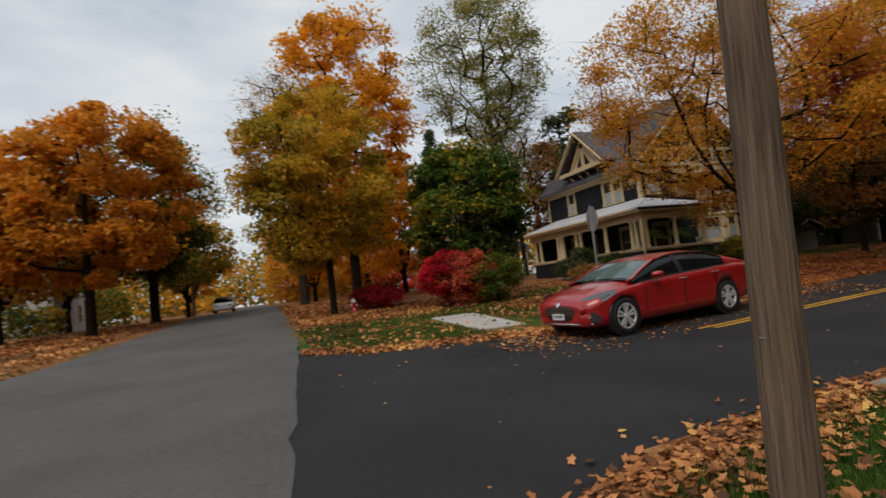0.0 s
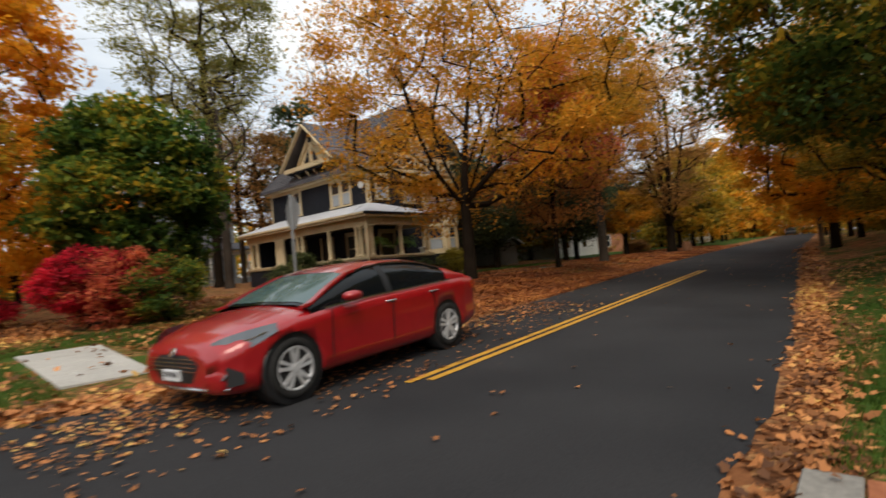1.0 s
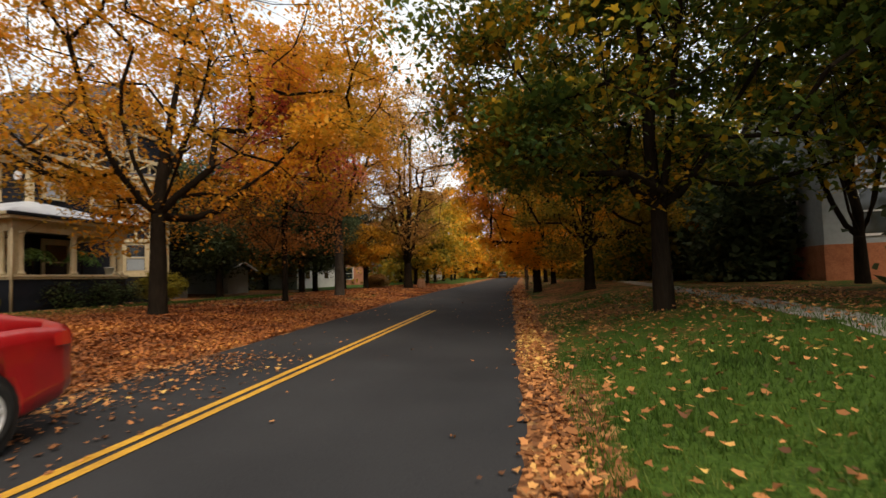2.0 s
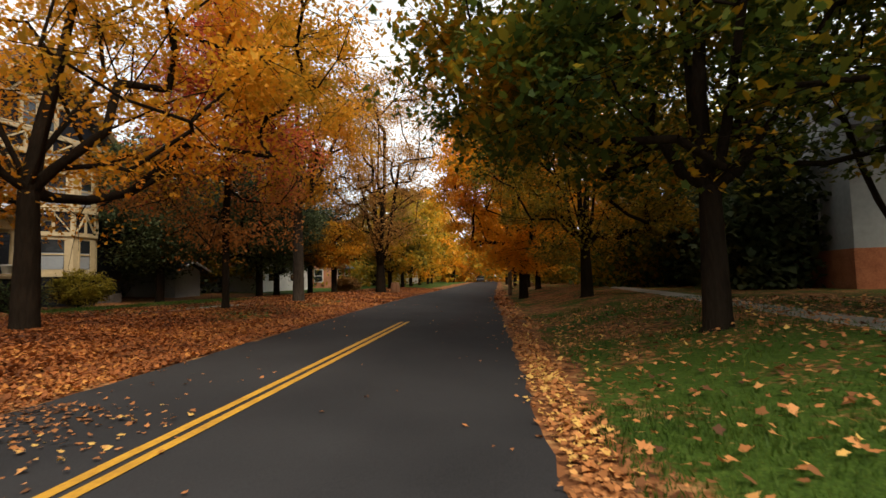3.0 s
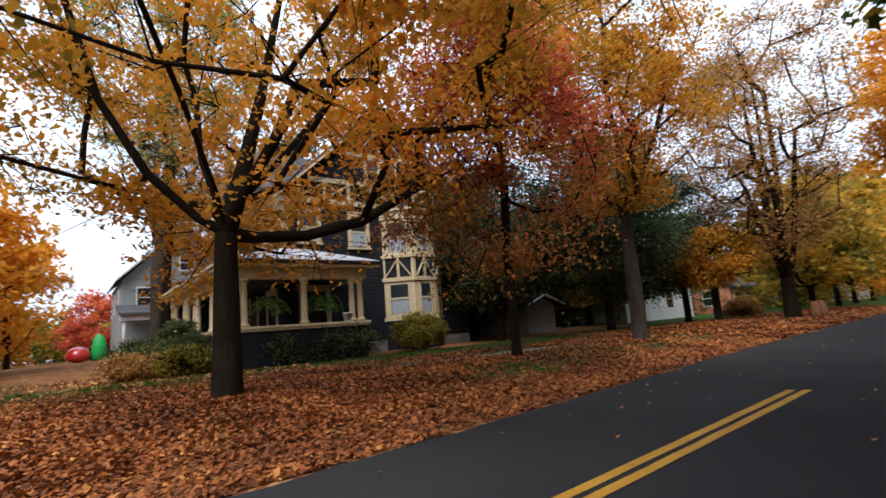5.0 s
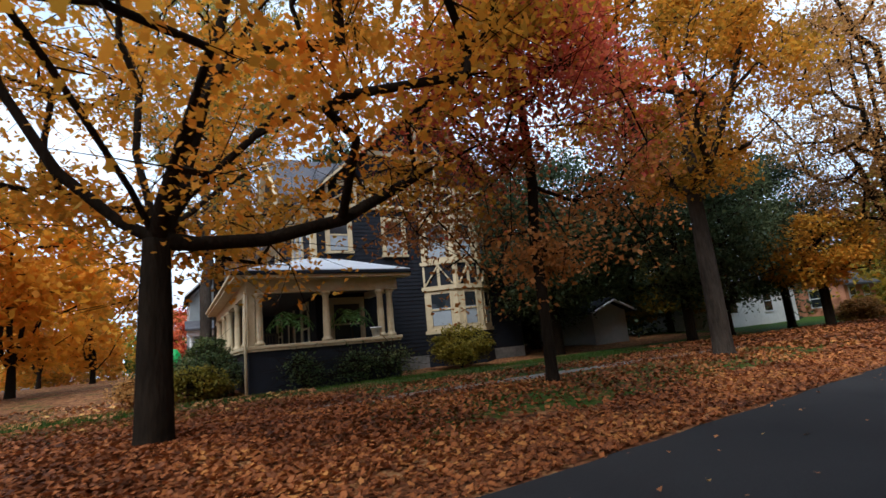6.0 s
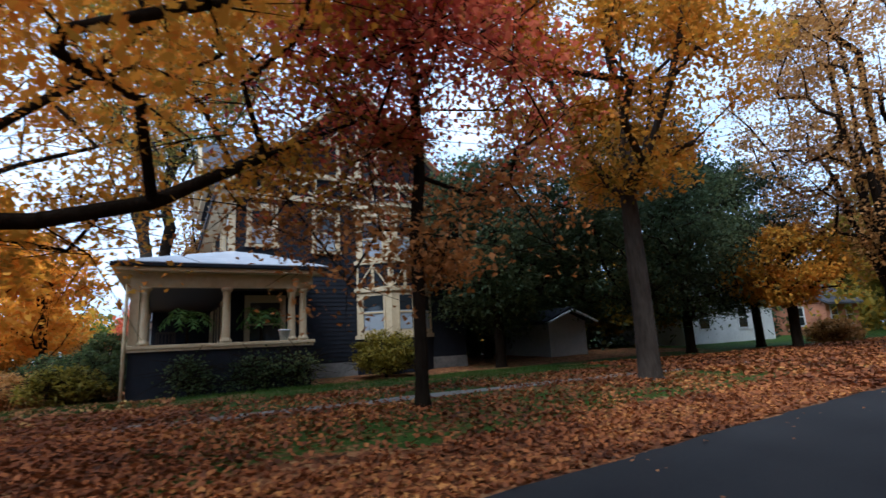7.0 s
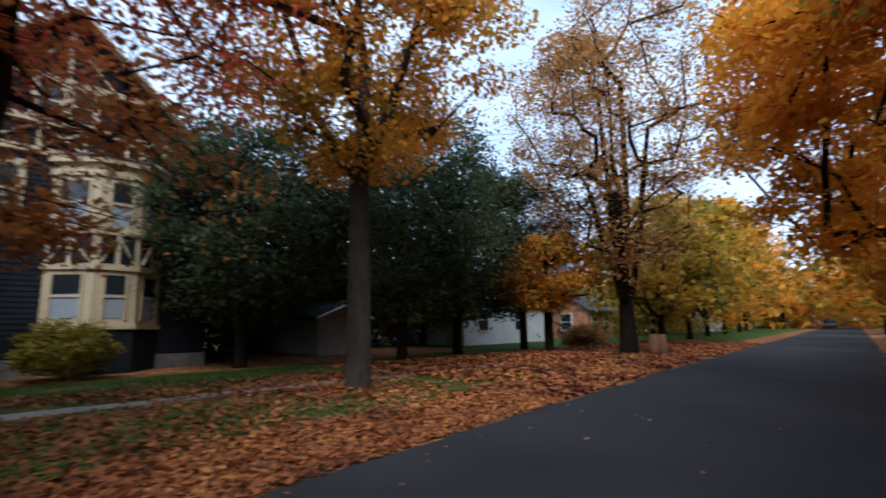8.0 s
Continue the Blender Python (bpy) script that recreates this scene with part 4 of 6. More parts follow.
    part("porch_skirt", box(PX, pe, PY, PY + 0.12, 0.4, 2.22), M_SIDING, h, "dark solid porch wall below the rail")
    part("porch_skirt", box(PX, PX + 0.12, PY + 0.12, 26.6, 0.4, 2.22), M_SIDING, h)
    part("porch_skirt", box(PX, PX + 0.12, 28.4, 32.2, 0.4, 2.22), M_SIDING, h)
    part("porch_skirt", box(pe - 0.12, pe, PY + 0.12, HY0 - 0.03, 0.4, 2.22), M_SIDING, h)
    part("porch_skirt", box(PX + 0.12, HX0, 32.08, 32.2, 0.4, 2.22), M_SIDING, h)
    for n, (x0, x1, y0, y1) in enumerate(((PX - 0.1, pe + 0.1, PY - 0.1, PY + 0.22), (PX - 0.1, PX + 0.22, PY + 0.22, 26.6), (PX - 0.1, PX + 0.22, 28.4, 32.3), (pe - 0.22, pe + 0.1, PY + 0.22, HY0 - 0.03), (PX + 0.22, HX0, 31.98, 32.3))):
        part("porch_rail", box(x0, x1, y0, y1, 2.22, 2.32, bevel=0.012), M_CREAM, h, "cream porch rail cap")
        part("rail_moulding", box(x0 + 0.04, x1 - 0.04, y0 + 0.04, y1 - 0.04, 2.15, 2.22), M_CREAM, h)
    top = 3.88
    for x in (21.22, 23.26, 25.1, 25.44):
        column(h, x, PY + 0.06, 2.32, top)
    part("corner_pier", box(PX - 0.02, PX + 0.2, PY - 0.02, PY + 0.2, 2.32, top, bevel=0.01), M_CREAM, h)
    part("down_pipe", lathe([(0.045, 0.75), (0.045, 3.95)], 8, pose(PX - 0.09, PY - 0.09, 0)), M_CREAM, h, "cream rain pipe at the porch corner")
    for y in (21.15, 21.5, 23.76, 26.25, 28.55, 28.9, 31.2, 31.9):
        column(h, PX + 0.06, y, 2.32, top)
    for y in (26.72, 28.28):
        column(h, PX + 0.06, y, FLOOR, top, 0.13)
    part("porch_beam", box(PX - 0.04, pe + 0.04, PY - 0.04, PY + 0.2, top, 4.28), M_CREAM, h, "cream porch entablature")
    part("porch_beam", box(PX - 0.04, PX + 0.2, PY + 0.2, 32.3, top, 4.28), M_CREAM, h)
    part("porch_beam", box(pe - 0.2, pe + 0.04, PY + 0.2, HY0 - 0.03, top, 4.28), M_CREAM, h)
    # both ceiling pieces carry the porch's inner shade as a dark colour
    part("porch_ceiling", box(PX + 0.2, HX0, PY + 0.2, 32.2, 4.1, 4.2), M_DARK_INSIDE, h, "porch ceiling coloured dark for the shade inside")
    part("porch_end_wall", box(PX + 0.25, HX0, 31.85, 31.97, FLOOR, 4.1), M_SIDING, h)
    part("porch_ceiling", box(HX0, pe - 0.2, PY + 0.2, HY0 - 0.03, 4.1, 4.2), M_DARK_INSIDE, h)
    ov = 0.42
    part("porch_cornice", box(PX - ov, pe + ov, PY - ov, PY + 0.1, 4.28, 4.4), M_CREAM, h)
    part("porch_cornice", box(PX - ov, PX + 0.1, PY + 0.1, 32.6, 4.28, 4.4), M_CREAM, h)
    part("gutter", box(PX - ov - 0.08, pe + ov, PY - ov - 0.08, PY - ov + 0.06, 4.38, 4.5, bevel=0.02), M_SIDING, h, "dark porch gutter")
    part("gutter", box(PX - ov - 0.08, PX - ov + 0.06, PY - ov + 0.06, 32.6, 4.38, 4.5, bevel=0.02), M_CREAM, h)
    bm = bmesh.new()
    P = [(PX - ov, PY - ov, 4.46), (pe + ov, PY - ov, 4.46), (pe + ov, HY0 - 0.02, 4.56), (pe - 1.0, HY0 - 0.02, 5.36), (HX0 - 0.02, HY0 - 0.02, 5.42), (HX0 - 0.02, 32.6, 5.42), (PX - ov, 32.6, 4.46)]
    v = [bm.verts.new(p) for p in P] + [bm.verts.new((p[0], p[1], p[2] + 0.07)) for p in P]
    for off in (7,):
        bm.faces.new([v[off + k] for k in (0, 1, 2, 3, 4)])
        bm.faces.new([v[off + k] for k in (0, 4, 5, 6)])
        bm.faces.new([v[k] for k in (4, 3, 2, 1, 0)])
        bm.faces.new([v[k] for k in (6, 5, 4, 0)])
        for k in range(7):
            bm.faces.new((v[k], v[(k + 1) % 7], v[7 + (k + 1) % 7], v[7 + k]))
    part("porch_roof", bm, M_METAL_ROOF, h, "pale metal porch roof")
    # door and ground-floor windows under the porch
    part("front_door", box(HX0 - 0.06, HX0, 26.95, 27.95, FLOOR, FLOOR + 2.1), M_DARK_INSIDE, h, "dark wooden front door")
    part("door_casing", box(HX0 - 0.09, HX0 - 0.03, 26.8, 26.95, FLOOR, FLOOR + 2.25), M_CREAM, h)
    part("door_casing", box(HX0 - 0.09, HX0 - 0.03, 27.95, 28.1, FLOOR, FLOOR + 2.25), M_CREAM, h)
    sash_window(h, (HX0 - 0.03, 24.9, 2.95), 1.1, 1.6, "y", -1, 1, False)
    sash_window(h, (HX0 - 0.03, 30.3, 2.95), 1.1, 1.6, "y", -1, 1, False)
    sash_window(h, (24.75, HY0 - 0.03, 2.95), 1.1, 1.6, "x", -1, 1, False)
    # steps to the side street
    for k in range(4):
        part("porch_step", box(PX - 0.3 * (4 - k) + 0.1, PX + 0.1, 26.7, 28.3, 0.6, FLOOR - 0.19 * (4 - k) + 0.1), M_GREY_PAINT, h, "grey wooden porch step")
    part("step_rail", beam((PX - 1.2, 26.62, 1.5), (PX, 26.62, 2.3), 0.06, 0.08), M_WHITE, h)
    return h


main_house()


# ---- the red saloon parked at the corner ----
def loft(rings, close=False):
    bm = bmesh.new()
    vs = [[bm.verts.new(p) for p in r] for r in rings]
    n = len(vs[0])
    for a, b in zip(vs, vs[1:]):
        for k in range(n if close else n - 1):
            f = bm.faces.new((a[k], b[k], b[(k + 1) % n], a[(k + 1) % n]))
            f.smooth = True
    if close:
        bm.faces.new(vs[0])
        bm.faces.new(vs[-1][::-1])
    bmesh.ops.recalc_face_normals(bm, faces=bm.faces)
    return bm


def red_car():
    """Length along +u from the nose, v across, w up; set down facing -x."""
    x0, yc = 6.07, 6.98
    zf, zr = land_at(6.8, 6.9) + 0.03, land_at(9.6, 7.2) + 0.03
    car = thing("car", "glossy red saloon car parked at the leafy kerb", "car", at=(x0, yc, zf - 0.012))
    car.rotation_euler = (0, -math.atan2(zr - zf, 2.8), radians(5.5))
    fu = lambda u: 0.99 - (0.99 - u) * 0.78
    U = [fu(0.0), fu(0.10), fu(0.30), fu(0.62), 1.00, 1.50, 2.20, 3.00, 3.80, 4.30, 4.65, 4.82, 4.86]
    HW = [0.58, 0.72, 0.83, 0.895, 0.915, 0.92, 0.93, 0.93, 0.925, 0.90, 0.84, 0.76, 0.68]
    ZB = [0.30, 0.22, 0.20, 0.19, 0.19, 0.19, 0.19, 0.19, 0.19, 0.22, 0.27, 0.32, 0.42]
    ZS = [0.56, 0.63, 0.70, 0.775, 0.835, 0.885, 0.925, 0.95, 0.975, 0.985, 0.975, 0.95, 0.88]
    ZC = [0.62, 0.71, 0.79, 0.875, 0.94, 0.985, 1.0, 1.0, 1.02, 1.075, 1.085, 1.06, 0.95]
    rings = []
    stations = np.unique(np.round(np.concatenate([U, np.arange(U[0], U[-1], 0.07)]), 4))
    for u, hw, zb, zs, zc in zip(stations, *(np.interp(stations, U, v) for v in (HW, ZB, ZS, ZC))):
        half = [(0, zb), (hw * 0.86, zb), (hw * 0.965, zb + 0.07), (hw * 0.985, zb + 0.20), (hw * 0.965, (zb + zs) / 2 + 0.02), (hw * 1.0, zs - 0.13), (hw * 0.985, zs - 0.05), (hw * 0.93, zs), (hw * 0.72, zs + (zc - zs) * 0.55), (hw * 0.4, zc - 0.015), (0, zc)]
        ring = [(float(u), -v, w) for v, w in half] + [(u, v, w) for v, w in half[-2:0:-1]]
        rings.append(ring)
    bm = loft(rings, True)
    # wheel arches: open the body where the wheels stand
    body = part("body", bm, M_CAR, car, "glossy red bodywork")
    cutters = []
    for u in (0.99, 3.80):
        for s in (-1, 1):
            c = linked("cutter", lathe([(0.375, -0.3), (0.375, 0.3)], 28, pose(u, s * 0.86, 0.33, 90, 0, 0)), M_BLACK)
            cutters.append(c)
    for c in cutters:
        md = body.modifiers.new("arch", "BOOLEAN")
        md.object, md.operation, md.solver = c, "DIFFERENCE", "EXACT"
    bpy.context.view_layer.update()
    dg = bpy.context.evaluated_depsgraph_get()
    saved = car.matrix_world.copy()
    car.matrix_world = Matrix.Identity(4)
    bpy.context.view_layer.update()
    dg.update()
    me = bpy.data.meshes.new_from_object(body.evaluated_get(dg))
    body.modifiers.clear()
    body.data = me
    me.materials.clear()
    me.materials.append(M_CAR)
    car.matrix_world = saved
    for c in cutters:
        bpy.data.objects.remove(c)
    for u in (0.99, 3.80):
        for s in (-1, 1):
            part("wheel_housing", lathe([(0.372, -0.02), (0.372, 0.30)], 24, pose(u, s * 0.58, 0.33, s * -90, 0, 0)), M_BLACK, car)
    # cabin: glass shell, then roof and pillars over it
    prof = [(1.25, 0.965), (1.60, 1.125), (2.00, 1.275), (2.35, 1.345), (2.75, 1.372), (3.15, 1.365), (3.50, 1.325), (3.85, 1.24), (4.15, 1.15), (4.42, 1.08)]
    def cabin_ring(u, z, inset=0.0):
        belt = float(np.interp(u, U, ZS)) - 0.01
        b = 0.865 * (1 - 0.05 * max(0, (u - 3.4))) - inset
        t = (z - belt) / 0.52
        hw = b - 0.27 * max(0, min(1, t)) ** 1.1
        return [(u, -b, belt), (u, -(b + hw) / 2 - 0.035, (belt + z) / 2 - 0.01), (u, -hw, z - 0.045), (u, -hw * 0.75, z - 0.008), (u, 0, z + 0.006), (u, hw * 0.75, z - 0.008), (u, hw, z - 0.045), (u, (b + hw) / 2 + 0.035, (belt + z) / 2 - 0.01), (u, b, belt)]
    part("cabin_glass", loft([cabin_ring(u, z) for u, z in prof]), M_CAR_GLASS, car, "dark tinted side glass")
    def grown(r, g):
        return [(p[0], p[1] * (1 + g), p[2] + g * 0.9) for p in r]
    def over(name, us, ks, mat, label="", g=0.010):
        rr = []
        for u in us:
            z = float(np.interp(u, *zip(*prof)))
            r = grown(cabin_ring(u, z), g)
            rr.append([r[k] for k in ks])
        return part(name, loft(rr), mat, car, label)
    over("roof", [1.98, 2.15, 2.35, 2.6, 2.75, 3.0, 3.15, 3.35, 3.5, 3.6], (2, 3, 4, 5, 6), M_CAR, "red roof panel")
    over("windscreen", [1.30, 1.5, 1.62, 1.8, 2.0], (2, 3, 4, 5, 6), M_SCREEN, "pale green reflecting windscreen", 0.006)
    for ks in ((2, 3), (5, 6)):
        bm = bmesh.new()
        line = []
        for u in (1.18, 1.30, 1.45, 1.62, 1.8, 2.0, 2.12):
            r = grown(cabin_ring(u, float(np.interp(u, *zip(*prof)))), 0.010)[2 if ks[0] == 2 else 6]
            line.append(Vector((r[0], r[1], r[2] + 0.004)))
        for a, b in zip(line, line[1:]):
            add_beam(bm, a, b + (b - a) * 0.06, 0.062, 0.03)
        part("pillar", bm, M_CAR, car)
        over("pillar", [3.55, 3.7, 3.85, 4.15, 4.42], ks, M_CAR)
    over("rear_window", [3.65, 3.85, 4.15, 4.35], (3, 4, 5), M_CAR_GLASS, "", 0.006)
    for ks in ((0, 1, 2), (6, 7, 8)):
        over("door_pillar", [2.52, 2.58, 2.64], ks, M_BLACK, "", 0.004)
        over("rear_pillar", [3.88, 4.0, 4.15, 4.42], ks, M_CAR)
    for s in (-1, 1):
        # bright window surround
        bm = bmesh.new()
        pts = []
        for u in (1.45, 1.75, 2.2, 2.7, 3.2, 3.7, 3.95):
            pts.append(Vector((u, s * 0.885, float(np.interp(u, U, ZS)) + 0.012)))
        for a, b in zip(pts, pts[1:]):
            add_beam(bm, a, b, 0.02, 0.018)
        part("window_trim", bm, M_CHROME, car, "bright window trim")
        bm = bmesh.new()
        top = []
        for u in (1.42, 1.62, 2.0, 2.35, 2.75, 3.15, 3.5, 3.95):
            r = cabin_ring(u, float(np.interp(u, *zip(*prof))))
            top.append(Vector((u, s * (abs(r[2][1]) + 0.018), r[2][2] - 0.005)))
        for a, b in zip(top, top[1:]):
            add_beam(bm, a, b, 0.016, 0.016)
        part("window_trim", bm, M_CHROME, car)
        for u in (2.42, 3.35):
            part("door_handle", box(u, u + 0.2, s * 0.925 - 0.02, s * 0.925 + 0.02, 0.825 + (u - 2.4) * 0.03, 0.85 + (u - 2.4) * 0.03, bevel=0.008), M_CHROME, car, "chrome door handle")
        for u in (1.52, 2.56, 3.42):
            bm = bmesh.new()
            add_beam(bm, (u, s * 0.931, 0.87), (u - 0.03 if u < 3.4 else u + 0.12, s * 0.922, 0.34), 0.012, 0.008, (0, 1, 0))
            part("door_gap", bm, M_BLACK, car)
        mir = part("mirror", loft([[(1.62 + 0.20 * f, s * (0.93 + 0.10 + 0.10 * math.cos(a) * k), 0.99 + 0.06 * math.sin(a) * k) for a in np.linspace(0, 2 * math.pi, 12, endpoint=False)] for f, k in ((0, 0.3), (0.25, 0.85), (0.7, 1.0), (1.0, 0.95))], True), M_CAR, car, "red wing mirror")
        part("mirror_arm", beam((1.75, s * 0.86, 0.93), (1.75, s * 0.97, 0.96), 0.05, 0.03), M_BLACK, mir)
        # swept headlamp with its bright inner lens
        hl = part("headlight", loft([[(fu(u), s * v0, z0), (fu(u) + 0.015, s * v1, z1)] for u, v0, z0, v1, z1 in ((0.10, 0.50, 0.61, 0.53, 0.705), (0.20, 0.695, 0.595, 0.66, 0.755), (0.40, 0.85, 0.635, 0.80, 0.80), (0.74, 0.917, 0.745, 0.89, 0.83))]), M_LAMP, car, "clear swept headlight")
        part("headlight_strip", loft([[(fu(u) - 0.006, s * (v + 0.006), z), (fu(u) - 0.006, s * (v + 0.006), z + 0.016)] for u, v, z in ((0.13, 0.525, 0.652), (0.22, 0.68, 0.668), (0.42, 0.832, 0.703), (0.6, 0.892, 0.75))]), M_CHROME, hl)
        fog = part("fog_recess", loft([[(fu(0.075), s * 0.60, 0.30), (fu(0.075), s * 0.59, 0.42)], [(fu(0.15), s * 0.755, 0.29), (fu(0.15), s * 0.745, 0.48)], [(fu(0.28), s * 0.845, 0.31), (fu(0.28), s * 0.838, 0.41)]]), M_BLACK, car, "black fog lamp recess")
        part("fog_lamp", lathe([(0.04, 0), (0.035, 0.012)], 10, pose(fu(0.12), s * 0.70, 0.39, 0, -65, 0)), M_LAMP, fog)
        part("tail_light", loft([[(4.50, s * 0.882, 0.80), (4.50, s * 0.87, 0.90)], [(4.68, s * 0.842, 0.79), (4.68, s * 0.825, 0.92)], [(4.83, s * 0.755, 0.80), (4.83, s * 0.74, 0.92)]]), M_TAIL, car, "red wrap-round tail light")
    # grille, bars, plate, lip
    part("grille", loft([[(fu(-0.02) + 0.07 * abs(v / 0.62) ** 3, v * 0.82, 0.33), (fu(-0.03) + 0.08 * abs(v / 0.62) ** 3, v * 1.1, 0.50), (fu(-0.005) + 0.08 * abs(v / 0.62) ** 3, v * 1.08, 0.60)] for v in np.linspace(-0.48, 0.48, 9)]), M_BLACK, car, "black slatted grille")
    for k in range(4):
        part("grille_bar", beam((fu(-0.036), -0.42, 0.45 + k * 0.04), (fu(-0.036), 0.42, 0.45 + k * 0.04), 0.012, 0.008), M_CHROME, car)
    plate = part("number_plate", box(fu(-0.06), fu(-0.03), -0.16, 0.16, 0.35, 0.46, bevel=0.004), M_PLATE, car, "white front number plate with plain bars")
    for k in range(4):
        part("plate_bar", box(fu(-0.064), fu(-0.06), -0.12 + k * 0.065, -0.08 + k * 0.065, 0.39, 0.44), M_BLACK, plate)
    part("front_lip", loft([[(fu(0.01 + 0.15 * abs(v / 0.7) ** 3), v, 0.25), (fu(-0.03 + 0.15 * abs(v / 0.7) ** 3), v, 0.265), (fu(0.01 + 0.15 * abs(v / 0.7) ** 3), v, 0.285)] for v in np.linspace(-0.74, 0.74, 13)]), M_CHROME, car, "bright lower bumper strip")
    part("badge", lathe([(0.055, 0), (0.05, 0.012)], 14, pose(fu(-0.01), 0, 0.625, 0, -60, 0)), M_CHROME, car, "plain oval badge")
    # wheels
    for u in (0.99, 3.80):
        for s in (-1, 1):
            w = part("wheel", lathe([(0.225, -0.105), (0.295, -0.11), (0.312, -0.085), (0.318, 0), (0.312, 0.085), (0.295, 0.11), (0.23, 0.105), (0.222, 0.06), (0.222, -0.08), (0.225, -0.105)], 32, pose(u, s * 0.80, 0.332, s * -90, 0, 0), False), M_TYRE, car, "black tyre on a ten-spoke alloy wheel")
            base = pose(u, s * 0.80, 0.332, s * 90, 0, 0)
            part("rim", lathe([(0.228, 0.02), (0.232, 0.095), (0.222, 0.108), (0.205, 0.095), (0.20, 0.03)], 30, pose(u, s * 0.80, 0.332, s * -90, 0, 0), False), M_ALLOY, w, "bright alloy rim")
            part("brake_disc", lathe([(0.224, 0.015), (0.224, 0.03)], 24, pose(u, s * 0.80, 0.332, s * -90, 0, 0)), M_BLACK, w)
            for k in range(10):
                a = 2 * math.pi * k / 10
                p = Vector((u + 0.04 * math.cos(a), s * 0.885, 0.332 + 0.04 * math.sin(a)))
                q = Vector((u + 0.215 * math.cos(a + 0.12 * (-1) ** k), s * 0.895, 0.332 + 0.215 * math.sin(a + 0.12 * (-1) ** k)))
                part("spoke", beam(p, q, 0.036, 0.024, (0, 1, 0)), M_ALLOY, w)
            part("hub_cap", lathe([(0.05, 0.085), (0.045, 0.105)], 12, pose(u, s * 0.80, 0.332, s * -90, 0, 0)), M_ALLOY, w)
    return car


red_car()


# ---- more trees: yards, far verges and the woods that close the view ----
for k, (x, y, t, r, b, mat, word) in enumerate([
    (14.5, -9.5, 13, 5.0, 1.8, DARK_GREEN, "dark green"), (19.0, -11.0, 14, 4.6, 1.6, DARK_GREEN, "dark green"), (27.5, -8.5, 16, 5.0, 6.2, DARK_GREEN, "tall dark green"), (21.0, -7.0, 16, 4.6, 5.6, DARK_GREEN, "tall dark green"), (43.5, -11.5, 14, 4.6, 1.6, DARK_GREEN, "dark green"),
    (42.0, -6.0, 12, 4.6, 2.0, OLIVE, "olive and yellow"), (50.0, 2.2, 11, 4.4, 2.8, ORANGE, "orange"), (60.0, 3.0, 12, 4.8, 2.6, BRIGHT, "bright orange"), (72.0, 4.6, 12, 5.0, 2.6, YELLOW, "yellow"),
    (79.0, 24.5, 12, 4.6, 2.6, OLIVE, "olive"), (95.0, 20.0, 17, 5.6, 2.6, YELLOW, "yellow"), (92.0, 6.5, 13, 5.0, 2.6, BRIGHT, "bright orange"),
    (57.0, 16.0, 10.5, 4.3, 2.9, OLIVE, "olive"), (65.0, 16.8, 12.0, 4.6, 2.9, YELLOW, "olive and yellow"), (74.0, 18.0, 14.0, 5.0, 2.9, OLIVE, "olive"), (84.0, 19.0, 16.5, 5.4, 2.6, BRIGHT, "bright orange"), (106.0, 21.5, 17, 5.8, 2.4, BRIGHT, "bright orange"), (108.0, 5.5, 15, 6.0, 2.4, BRIGHT, "bright orange"), (128.0, 20.5, 18, 6.5, 1.5, BRIGHT, "bright orange"),
    (-12.5, 34.0, 12, 4.5, 2.5, ORANGE, "orange"), (-13.0, 47.0, 13, 4.8, 2.5, DARK_GREEN, "dark green"), (-5.0, 52.0, 13, 4.5, 3.0, OLIVE, "olive"), (6.5, 50.0, 13, 4.5, 3.0, ORANGE, "orange"), (-6.0, 66.0, 13, 4.8, 3.0, ORANGE, "orange"), (7.5, 68.0, 14, 5.0, 3.0, BRIGHT, "bright orange"),
    (12.0, 37.0, 12, 3.6, 2.6, BRIGHT, "bright orange"), (13.2, 56.0, 12, 3.6, 2.0, BRIGHT, "bright orange"), (19.5, 74.0, 9, 4.2, 1.4, RED, "pinkish red"), (34.0, 33.0, 15, 4.6, 2.5, EVERGREEN, "dark evergreen"), (41.5, 29.5, 10.5, 4.2, 2.0, EVERGREEN, "dark evergreen"), (48.0, 27.5, 8.5, 4.0, 2.5, OLIVE, "olive"), (30.5, 38.5, 17, 4.6, 3.0, EVERGREEN, "dark evergreen")]):
    tree("street_tree", f"{word} tree among the yards down the street", x, y, t, r, b - (0.9 if x > 45 else 0.0), 0.24, mat, 5200, 0.42, 100 + k, clusters=90, spread=0.75, shell=0.6, fork=min(b + 0.3, 2.6), shape="dome", guides=5)
tree("spruce_tree", "tall dark spruce behind the neighbouring house", 26.2, 66.0, 25.0, 3.4, 2.0, 0.25, EVERGREEN, 14000, 0.32, 140, clusters=170, spread=0.5, shape="cone", fork=2.0)
tree("locust_tree", "tall leaning grey trunk with bare limbs beside the porch", 20.5, 34.2, 16.0, 2.8, 8.5, 0.28, PALE_GREEN, 1500, 0.16, 141, bark=M_BARK_GREY, clusters=70, spread=0.6, fork=6.5, shape="vase")


